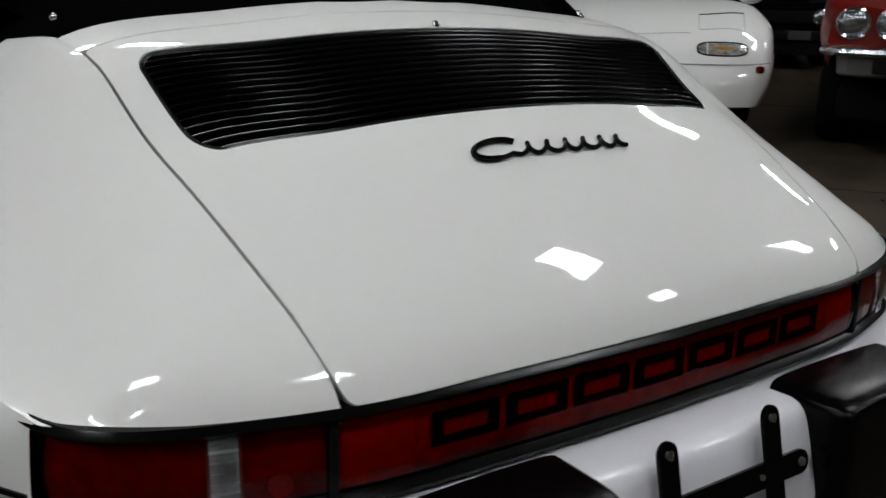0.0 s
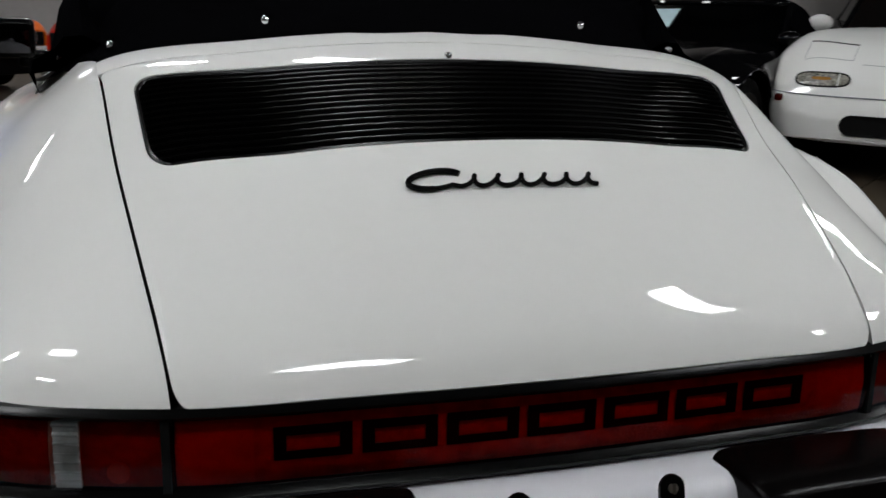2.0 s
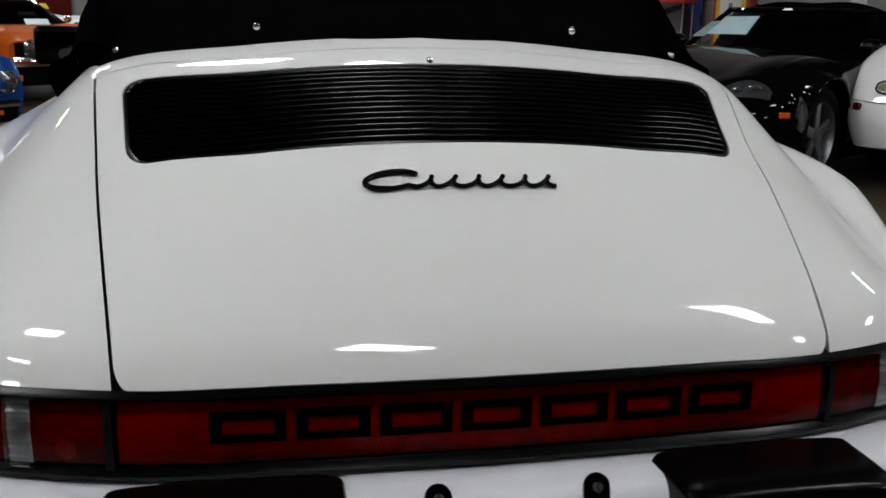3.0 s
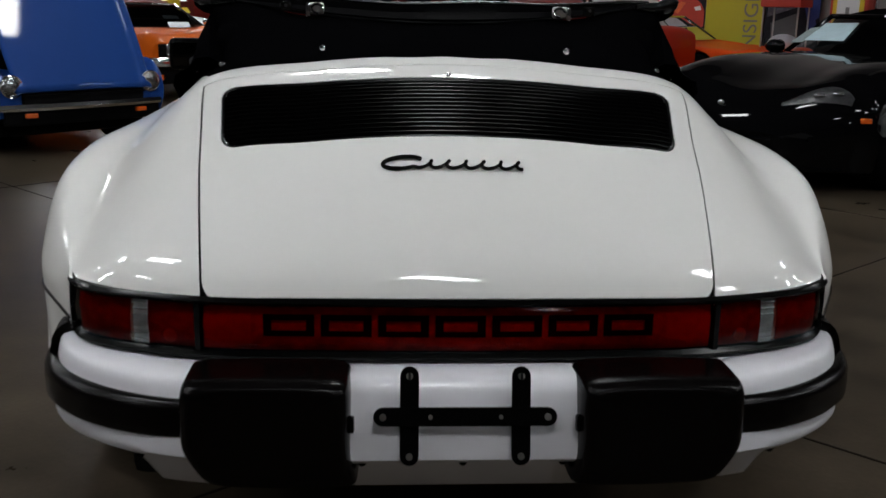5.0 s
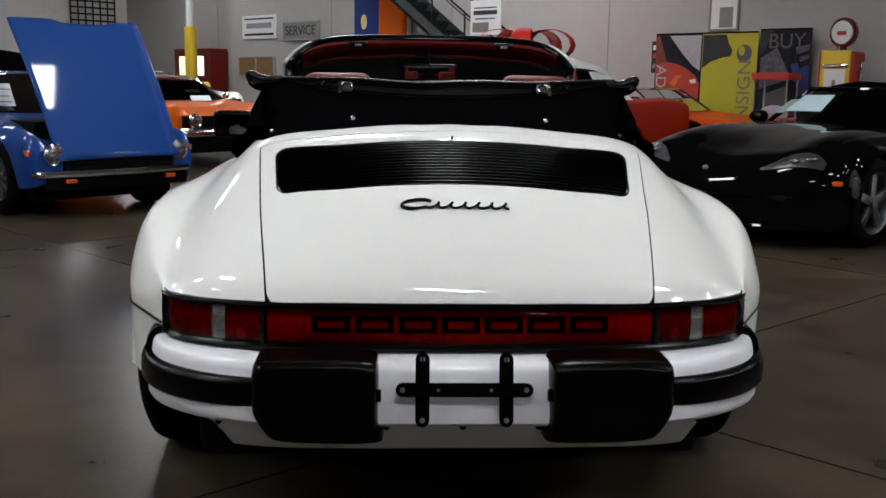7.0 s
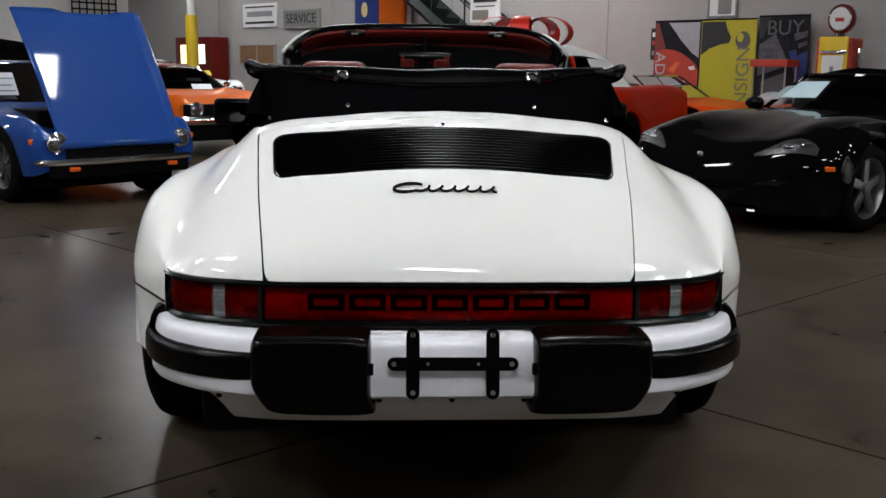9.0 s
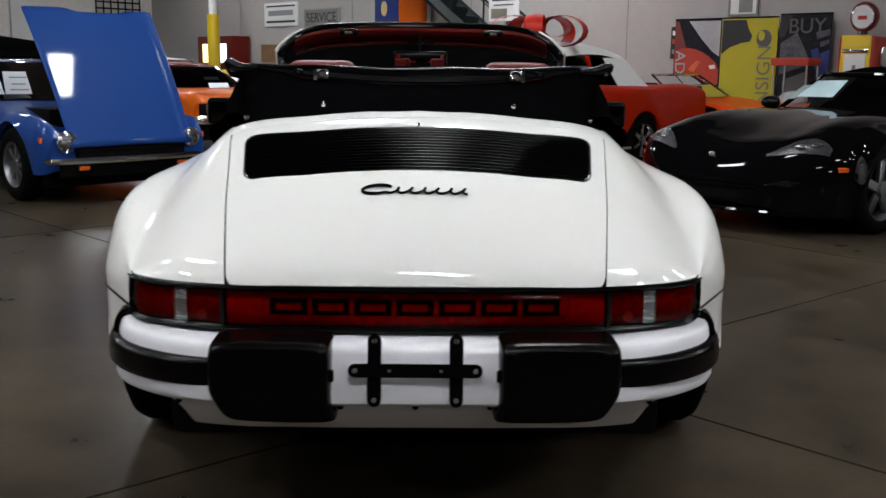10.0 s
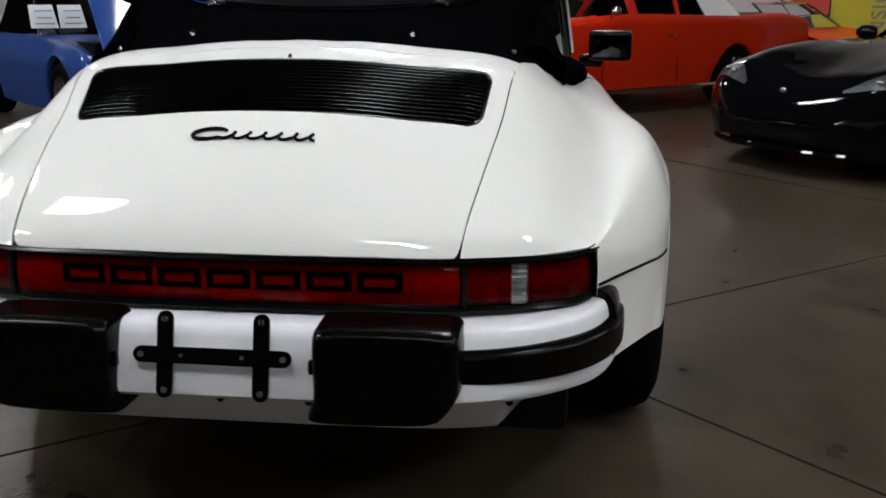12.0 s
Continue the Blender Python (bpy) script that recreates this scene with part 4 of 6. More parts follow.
def on_skin(ys, secs, x, y):
    """A point of a body skin's upper side."""
    s = spl(y, ys, secs)
    S = np.array(secs, float)
    ch = [0.0]
    for j in range(1, len(secs[0])):
        ch.append(ch[-1] + float(np.mean(np.linalg.norm(S[:, j] - S[:, j - 1], axis=1))))
    us = [ch[-1] * i / 200 for i in range(160)]
    best = min(us, key=lambda u: abs(spl(u, ch, s)[0] - abs(x)))
    return Vector((x, y, float(spl(best, ch, s)[1])))


def sheet(name, pts, mat, parent, label="", thick=0.003):
    """A thin plate with four or more corners."""
    bm = bmesh.new()
    vs = [bm.verts.new(p) for p in pts]
    f = bm.faces.new(vs)
    n = (Vector(pts[1]) - Vector(pts[0])).cross(Vector(pts[2]) - Vector(pts[0])).normalized() * thick
    r = bmesh.ops.extrude_face_region(bm, geom=[f])
    for v in r["geom"]:
        if isinstance(v, bmesh.types.BMVert):
            v.co += n
    return part(name, bm, mat, parent, label, False)


def screen(parent, y0, z0, w0, y1, z1, w1, frame_mat, bow=0.12, r=0.018, glass_mat=None):
    """A curved windscreen with its frame."""
    s = new("windscreen")
    s.parent = parent
    P = lambda a, k: Vector((a * (w0 + (w1 - w0) * k), y0 + (y1 - y0) * k - bow * (1 - a * a) * (1 - 0.4 * k), z0 + (z1 - z0) * k))
    part("glass", grid_mesh([[P(-1 + i / 8, k / 4) for i in range(17)] for k in range(5)]), glass_mat or GLASS_DARK, s)
    edge = [P(-1, k / 6) for k in range(6)] + [P(-1 + i / 8, 1) for i in range(17)] + [P(1, 1 - k / 6) for k in range(1, 7)]
    part("screen_frame", tube(edge, r, 8), frame_mat, s)
    return s


def round_lamp(parent, at, r, label="round clear headlamp with a chrome ring"):
    l = part("headlamp", ball(r, at, (1, 0.45, 1)), HEADLAMP, parent, label)
    part("ring", tube([(at[0] + r * 1.03 * math.cos(a), at[1] - r * 0.1, at[2] + r * 1.03 * math.sin(a)) for a in [2 * math.pi * i / 24 for i in range(25)]], r * 0.12, 6), CHROME, l)
    return l


def blue_roadster():
    c = thing("blue_roadster", "blue roadster with its bonnet raised, chrome bumper and black soft top", "car", hall(-6.04, 2.40, 0, 91))
    ys = [0.0, 0.05, 0.35, 0.9, 1.5, 2.4, 3.2, 3.75]
    secs = [[(0, 0.47), (0.45, 0.48), (0.64, 0.56), (0.68, 0.50), (0.68, 0.40), (0.64, 0.30)],
            [(0, 0.48), (0.46, 0.50), (0.66, 0.62), (0.71, 0.53), (0.71, 0.40), (0.68, 0.28)],
            [(0, 0.56), (0.46, 0.60), (0.64, 0.71), (0.73, 0.60), (0.73, 0.42), (0.70, 0.25)],
            [(0, 0.75), (0.48, 0.75), (0.66, 0.75), (0.735, 0.62), (0.735, 0.42), (0.70, 0.20)],
            [(0, 0.80), (0.48, 0.80), (0.66, 0.78), (0.735, 0.64), (0.735, 0.42), (0.70, 0.18)],
            [(0, 0.80), (0.48, 0.80), (0.66, 0.78), (0.735, 0.64), (0.735, 0.42), (0.70, 0.18)],
            [(0, 0.78), (0.48, 0.78), (0.66, 0.76), (0.72, 0.62), (0.72, 0.42), (0.68, 0.22)],
            [(0, 0.70), (0.48, 0.70), (0.62, 0.68), (0.66, 0.58), (0.66, 0.42), (0.62, 0.30)]]
    part("body", shell(ys, secs, 60, 26, [(0.66, 0.30, 0.34), (2.9, 0.30, 0.34)]), BLUE, c)
    part("engine_bay", box((0.94, 0.75, 0.2), (0, 0.85, 0.665), 0.02), DARK, c)
    for side in (1, -1):
        wheel(c, (0.63 * side, 0.66, 0.305), 0.305, 0.19, side, 0.19, 8, ALLOY_DARK)
        wheel(c, (0.63 * side, 2.9, 0.305), 0.305, 0.19, side, 0.19, 8, ALLOY_DARK)
        round_lamp(c, (0.555 * side, -0.010, 0.525), 0.074)
        part("indicator", box((0.09, 0.03, 0.035), (0.44 * side, -0.05, 0.315), 0.008), LENS_AMBER, c, "amber indicator lamp")
        part("side_marker", box((0.03, 0.075, 0.045), (0.717 * side, 0.10, 0.537), 0.004), LENS_AMBER, c, "amber side marker")
    part("front_bumper", sweep([(-0.69, 0.16), (-0.68, 0.04), (-0.64, -0.02), (-0.3, -0.07), (0, -0.08), (0.3, -0.07), (0.62, -0.02), (0.66, 0.04), (0.68, 0.16)], [(-0.02, 0.345), (0.02, 0.35), (0.032, 0.372), (0.022, 0.398), (-0.02, 0.402)]), CHROME, c, "chrome front bumper")
    part("under_tray", box((1.2, 3.3, 0.2), (0, 1.85, 0.24), 0.03), BLACK_GAP, c)
    part("grille", box((0.96, 0.05, 0.10), (0, -0.012, 0.445), 0.01), DARK, c)
    part("front_valance", box((1.24, 0.06, 0.15), (0, -0.002, 0.315), 0.02), DARK, c)
    part("grille_bar", box((0.98, 0.02, 0.012), (0, -0.040, 0.455), 0.003), DARK, c)
    # raised bonnet, hinged at the nose, with a bulge down its middle
    n_out = Vector((0, -0.815, 0.580))
    rows = []
    for i in range(25):
        k = i / 24
        half = 0.545 + 0.0425 * k
        row = []
        for j in range(81):
            q = -1 + j / 40
            dip = -0.032 * (1 / (1 + math.exp(-(q + 0.30) * 22)) - 1 / (1 + math.exp(-(q - 0.52) * 22))) * max(0, k - 0.86) / 0.14
            crown = 0.012 * (1 - q * q) + 0.045 * math.sin(math.pi * (0.15 + 0.8 * k)) + 0.008 * math.exp(-(((q - 0.88) / 0.04) ** 2)) - 0.012 * max(0, abs(q) - 0.965) / 0.035
            row.append(Vector((q * half + 0.005 + 0.0575 * k, -0.06 + 0.80 * k, 0.485 + 1.125 * k + dip)) + n_out * (crown - 0.02))
        rows.append(row)
    bon = part("bonnet", grid_mesh(rows), BLUE, c, "raised blue bonnet panel")
    m = bon.modifiers.new("thick", "SOLIDIFY")
    m.thickness, m.offset = 0.02, -1
    screen(c, 1.48, 0.79, 0.60, 1.78, 1.16, 0.53, CHROME, 0.10, 0.016)
    part("soft_top", shell([1.80, 2.1, 2.6, 3.0], [[(0, 1.20), (0.40, 1.19), (0.52, 1.15), (0.58, 1.0), (0.63, 0.80)], [(0, 1.25), (0.40, 1.24), (0.54, 1.19), (0.60, 1.0), (0.64, 0.80)], [(0, 1.22), (0.40, 1.21), (0.52, 1.15), (0.58, 1.0), (0.64, 0.80)], [(0, 0.98), (0.38, 0.97), (0.46, 0.93), (0.54, 0.86), (0.60, 0.79)]], 16, 16), FABRIC, c, "black canvas soft top")
    for x in (-0.68, -0.43):  # printed sheets propped behind the glass
        p = sheet("price_sheet", [(x, 1.44, 0.86), (x + 0.23, 1.42, 0.86), (x + 0.20, 1.47, 1.06), (x, 1.49, 1.06)], PAPER, c, "white printed sheet in the windscreen")
        for z, w in ((0.90, 0.16), (0.95, 0.12), (1.01, 0.15)):
            part("print_bar", box((w, 0.002, 0.012), (x + 0.11, 1.395 + 0.25 * (z - 0.86), z), m=pose(0, 0, 0, -14, 0, -5)), INK, p)
    part("folded_frame", box((0.9, 0.5, 0.22), (0.0, 2.35, 1.27), 0.09, 3, pose(0, 0, 0, 8, 6, 10)), FABRIC, c, "folded black canvas")
    return c


blue_roadster()


def black_roadster():
    c = thing("black_roadster", "low glossy black sports roadster with swept headlamps", "car", hall(-2.13, 4.91, 0, -8))
    ys = [-0.035, 0.0, 0.05, 0.18, 0.45, 0.80, 1.3, 1.9, 2.8, 3.7, 4.3]
    secs = [[(0, 0.385), (0.20, 0.383), (0.38, 0.38), (0.46, 0.36), (0.50, 0.29), (0.50, 0.21)],
            [(0, 0.44), (0.30, 0.43), (0.48, 0.42), (0.57, 0.40), (0.60, 0.32), (0.55, 0.17)],
            [(0, 0.50), (0.34, 0.50), (0.58, 0.50), (0.70, 0.47), (0.76, 0.35), (0.66, 0.15)],
            [(0, 0.585), (0.34, 0.60), (0.66, 0.63), (0.84, 0.57), (0.89, 0.40), (0.80, 0.15)],
            [(0, 0.675), (0.34, 0.70), (0.66, 0.735), (0.86, 0.66), (0.93, 0.42), (0.88, 0.14)],
            [(0, 0.765), (0.34, 0.785), (0.66, 0.80), (0.88, 0.72), (0.96, 0.45), (0.95, 0.14)],
            [(0, 0.835), (0.34, 0.835), (0.66, 0.82), (0.87, 0.74), (0.95, 0.45), (0.92, 0.15)],
            [(0, 0.845), (0.34, 0.84), (0.66, 0.82), (0.86, 0.74), (0.92, 0.45), (0.88, 0.16)],
            [(0, 0.80), (0.34, 0.80), (0.66, 0.81), (0.86, 0.76), (0.93, 0.48), (0.90, 0.17)],
            [(0, 0.82), (0.34, 0.83), (0.66, 0.84), (0.88, 0.78), (0.96, 0.50), (0.94, 0.20)],
            [(0, 0.78), (0.34, 0.78), (0.60, 0.77), (0.76, 0.70), (0.82, 0.50), (0.80, 0.26)]]
    def swept(p):  # the nose is rounded in plan
        return Vector((p[0], p[1] + 0.17 * (p[0] / 0.8) ** 2 * math.exp(-max(0, p[1]) / 0.5), p[2]))
    bm = shell(ys, secs, 90, 40, [(0.80, 0.325, 0.36), (3.25, 0.33, 0.37)])
    for v in bm.verts:
        v.co = swept(v.co)
    part("body", bm, BLACK_PAINT, c)
    for side in (1, -1):
        wheel(c, (0.80 * side, 0.80, 0.325), 0.325, 0.25, side, 0.222, 5, ALLOY_DARK)
        wheel(c, (0.80 * side, 3.25, 0.33), 0.33, 0.30, side, 0.222, 5, ALLOY_DARK)
        rows = []
        for i in range(15):  # swept teardrop headlamp lying in the wing
            t = i / 14
            x, yl, wy = 0.40 + 0.40 * t, 0.09 + 0.06 * t**1.5, 0.13 * math.sin(math.pi * (0.03 + 0.90 * t**1.25)) ** 0.7
            rows.append([swept(on_skin(ys, secs, x, yl + wy * q)) + Vector((0, -0.004, 0.007 + 0.008 * math.sin(math.pi * q))) for q in (0.0, 0.25, 0.5, 0.75, 1.0)])
        hl = part("headlamp", grid_mesh([[Vector((p.x * side, p.y, p.z)) for p in r] for r in rows]), LENS_CLEAR_DIM, c, "swept clear headlamp")
        for cx, cy in ((0.60, 0.165), (0.70, 0.195)):
            p = swept(on_skin(ys, secs, cx, cy))
            part("lamp_bowl", ball(0.040, (p.x * side, p.y, p.z + 0.006), (1, 1, 0.42)), HEADLAMP, hl)
        part("fog_lamp", cyl(0.050, 0.05, (0.66 * side, 0.185, 0.400), "y", segs=24, bevel=0.012, m=pose(0, 0, 0, 0, 0, 30 * side)), FOG, c, "round fog lamp")
        part("fog_bezel", tube([(0.66 * side + 0.060 * math.cos(a), 0.162 + 0.034 * side * math.cos(a), 0.400 + 0.066 * math.sin(a)) for a in [2 * math.pi * i / 20 for i in range(21)]], 0.008, 6), PLASTIC, c)
        part("side_marker", box((0.075, 0.03, 0.035), (0.875 * side, 0.325, 0.485), 0.008, 2, pose(0, 0, 0, 0, 0, 58 * side)), LENS_AMBER, c, "amber side marker")
        dm = part("door_mirror", ball(0.075, (0.79 * side, 1.86, 0.87), (1.2, 0.9, 0.75)), BLACK_PAINT, c)
        part("mirror_glass", cyl(0.055, 0.01, (0.79 * side, 1.925, 0.87), "y", segs=20), CHROME, dm)
    part("mouth", box((0.56, 0.06, 0.10), (0, 0.055, 0.27), 0.03, 3), BLACK_GAP, c, "dark air intake")
    plan = [(a * 0.78, 0.004 + 0.17 * (a * 0.78 / 0.8) ** 2 + 0.12 * abs(a) ** 5) for a in [-1 + i / 20 for i in range(41)]]
    part("bumper_lip", tube([(x, y - 0.012, 0.165) for x, y in plan], 0.020, 8), BLACK_PAINT, c, "glossy black lower lip")
    part("bumper_ridge", tube([(x * 0.93, y - 0.030, 0.335) for x, y in plan], 0.012, 8), BLACK_PAINT, c)
    part("nose_badge", ball(0.024, (-0.03, 0.082, 0.540), (1.1, 0.4, 0.7)), STEEL, c)
    screen(c, 1.92, 0.825, 0.72, 2.38, 1.12, 0.60, BLACK_PAINT, 0.32, 0.022, GLASS)
    part("soft_top", shell([2.35, 2.55, 2.95, 3.4], [[(0, 1.14), (0.4, 1.13), (0.55, 1.10), (0.62, 0.98), (0.74, 0.80)], [(0, 1.18), (0.4, 1.17), (0.55, 1.12), (0.63, 0.98), (0.76, 0.80)], [(0, 1.14), (0.4, 1.13), (0.54, 1.08), (0.62, 0.96), (0.76, 0.80)], [(0, 0.92), (0.36, 0.92), (0.5, 0.90), (0.6, 0.86), (0.7, 0.81)]], 14, 16), FABRIC, c, "black soft top")
    sheet("price_sheet", [(-0.52, 1.85, 0.925), (-0.15, 1.80, 0.930), (-0.18, 2.07, 1.070), (-0.48, 2.09, 1.062)], PAPER_BLUE, c, "pale blue price sheet on the windscreen")
    sheet("price_sheet", [(-0.68, 1.91, 0.900), (-0.54, 1.86, 0.908), (-0.49, 2.02, 1.030), (-0.58, 2.04, 1.020)], PAPER_SHADED, c, "price sheet on the windscreen, its shade put into the colour")
    part("under_tray", box((1.66, 3.6, 0.24), (0, 2.3, 0.22), 0.04), BLACK_GAP, c)
    part("chin", box((1.24, 0.30, 0.20), (0, 0.36, 0.22), 0.06, 3), BLACK_GAP, c)
    for x in (-0.36, 0.36):
        part("seat", box((0.46, 0.16, 0.50), (x, 2.75, 0.78), 0.06, 3), VINYL, c)
    return c


black_roadster()


def white_roadster():
    c = thing("white_roadster", "small white roadster with closed pop-up headlamps", "car", hall(-0.13, 5.8, 0, 0) @ Matrix.Diagonal((1.07, 1.07, 1.07, 1)))
    ys = [-0.035, 0.0, 0.05, 0.18, 0.42, 0.80, 1.25, 1.8, 2.6, 3.4, 3.9]
    secs = [[(0, 0.38), (0.26, 0.378), (0.45, 0.375), (0.51, 0.37), (0.53, 0.32), (0.52, 0.245)],
            [(0, 0.44), (0.35, 0.43), (0.57, 0.42), (0.66, 0.40), (0.69, 0.33), (0.67, 0.24)],
            [(0, 0.53), (0.38, 0.53), (0.63, 0.52), (0.76, 0.48), (0.79, 0.36), (0.75, 0.235)],
            [(0, 0.635), (0.40, 0.65), (0.65, 0.645), (0.82, 0.575), (0.86, 0.38), (0.81, 0.24)],
            [(0, 0.755), (0.40, 0.77), (0.72, 0.775), (0.87, 0.69), (0.89, 0.40), (0.85, 0.21)],
            [(0, 0.85), (0.40, 0.86), (0.76, 0.86), (0.88, 0.76), (0.88, 0.42), (0.82, 0.16)],
            [(0, 0.90), (0.40, 0.90), (0.62, 0.87), (0.80, 0.75), (0.83, 0.42), (0.78, 0.16)],
            [(0, 0.87), (0.40, 0.87), (0.64, 0.85), (0.79, 0.74), (0.82, 0.42), (0.78, 0.16)],
            [(0, 0.86), (0.40, 0.86), (0.64, 0.85), (0.79, 0.75), (0.83, 0.45), (0.78, 0.18)],
            [(0, 0.88), (0.40, 0.88), (0.62, 0.86), (0.78, 0.76), (0.82, 0.46), (0.78, 0.22)],
            [(0, 0.80), (0.40, 0.80), (0.56, 0.78), (0.66, 0.70), (0.70, 0.46), (0.66, 0.28)]]
    part("body", shell(ys, secs, 80, 34, [(0.80, 0.29, 0.325), (3.06, 0.29, 0.325)]), WHITE, c)
    on_nose = lambda x, y: on_skin(ys, secs, x, y)
    # the nose's skin as a table, to find the depth at a given height
    xs_t = [0.84 * i / 14 for i in range(15)]
    ys_t = [0.0, 0.02, 0.05, 0.09, 0.13, 0.18, 0.25, 0.34, 0.45]
    depth_t = [[on_nose(x, y).z for y in ys_t] for x in xs_t]

    def at_nose(x, z, lift=0.0):
        ys_here = [float(np.interp(z, d, ys_t)) for d in depth_t]
        return Vector((x, float(np.interp(abs(x), xs_t, ys_here)) - lift * 0.75, z + lift * 0.65))

    def ring_of(x, z, rx, rz, n=40):
        out = []
        for i in range(n + 1):
            a = 2 * math.pi * i / n
            ca, sa = math.cos(a), math.sin(a)
            out.append((x + rx * math.copysign(abs(ca) ** 0.55, ca), z + rz * math.copysign(abs(sa) ** 0.75, sa)))
        return out

    def fan(x, z, rx, rz, lift):
        edge = ring_of(x, z, rx, rz)
        return grid_mesh([[at_nose(x + (ex - x) * k, z + (ez - z) * k, lift + 0.004 * (1 - k * k)) for ex, ez in edge] for k in (0.02, 0.35, 0.7, 0.92, 1.0)])

    for side in (1, -1):
        wheel(c, (0.71 * side, 0.80, 0.285), 0.285, 0.185, side, 0.18, 7, ALLOY)
        wheel(c, (0.71 * side, 3.06, 0.285), 0.285, 0.185, side, 0.18, 7, ALLOY)
        lamp = part("turn_lamp", fan(0.545 * side, 0.592, 0.155, 0.037, 0.0045), LENS_TURN, c, "clear front turn lamp with an amber bulb")
        part("lamp_rim", tube([at_nose(x, z, 0.004) for x, z in ring_of(0.545 * side, 0.592, 0.158, 0.040)], 0.0055, 6), DARK, lamp)
        part("amber_bulb", fan(0.550 * side, 0.596, 0.060, 0.010, 0.0075), BULB_AMBER, lamp)
        part("lens_divider", tube([at_nose(0.45 * side, 0.592 + 0.034 * k, 0.006) for k in (-1, -0.5, 0, 0.5, 1)], 0.004, 5), SIGN_WHITE, lamp)
        part("side_marker", fan(0.785 * side, 0.468, 0.030, 0.022, 0.012), LENS_RED, c, "dark orange side marker")
        x0, x1, y0, y1 = 0.40, 0.69, 0.27, 0.49
        ring = [on_nose(side * (x0 + (x1 - x0) * k / 6), y0) for k in range(7)] + [on_nose(side * x1, y0 + (y1 - y0) * k / 6) for k in range(1, 7)] + [on_nose(side * (x1 - (x1 - x0) * k / 6), y1) for k in range(1, 7)] + [on_nose(side * x0, y1 - (y1 - y0) * k / 6) for k in range(1, 7)]
        part("lamp_lid_seam", tube([p + Vector((0, 0, 0.0005)) for p in ring], 0.0018, 5), INK, c)
        part("lamp_lid_gap", tube([p + Vector((0, 0, 0.002)) for p in ring[12:19]], 0.0045, 5), BLACK_GAP, c)
        dm = part("door_mirror", ball(0.085, (0.86 * side, 1.78, 0.92), (1.15, 0.8, 0.75)), WHITE, c)
    part("bonnet_seam", tube([on_nose(-0.34 + 0.68 * k / 16, 0.235) + Vector((0, 0, 0.0005)) for k in range(17)], 0.0014, 5), INK, c)
    part("bumper_seam", tube([at_nose(-0.845 + 1.69 * k / 30, 0.495 + 0.016 * abs(-1 + k / 15) ** 4, 0.003) for k in range(31)], 0.0045, 6), INK, c)
    slot = []
    for i in range(40):
        a = 2 * math.pi * i / 40
        slot.append((math.copysign(0.335, math.cos(a)) + 0.066 * math.cos(a), 0.336 + 0.062 * math.sin(a)))
    part("mouth", grid_mesh([[Vector((x * k, y, 0.336 + (z - 0.336) * k)) for x, z in slot] for y, k in ((0.06, 1.0), (-0.044, 1.0), (-0.047, 0.985), (-0.041, 0.90), (-0.041, 0.02))], True), BLACK_GAP, c, "wide dark air intake with rounded ends")
    part("chin", sweep([(-0.78, 0.22), (-0.68, 0.08), (-0.5, 0.0), (0, -0.035), (0.5, 0.0), (0.68, 0.08), (0.78, 0.22)], [(-0.08, 0.222), (0.0, 0.226), (0.012, 0.24), (0.008, 0.255), (-0.08, 0.262)]), WHITE, c)
    screen(c, 1.50, 0.86, 0.66, 1.85, 1.18, 0.56, BLACK_PAINT, 0.15, 0.02)
    part("soft_top", shell([1.85, 2.2, 2.7, 3.1], [[(0, 1.20), (0.4, 1.19), (0.53, 1.16), (0.62, 1.0), (0.70, 0.86)], [(0, 1.23), (0.4, 1.22), (0.55, 1.17), (0.63, 1.0), (0.70, 0.86)], [(0, 1.18), (0.4, 1.17), (0.54, 1.12), (0.62, 1.0), (0.70, 0.86)], [(0, 0.95), (0.36, 0.95), (0.5, 0.93), (0.6, 0.90), (0.66, 0.86)]], 14, 16), FABRIC, c, "black soft top")
    return c


white_roadster()


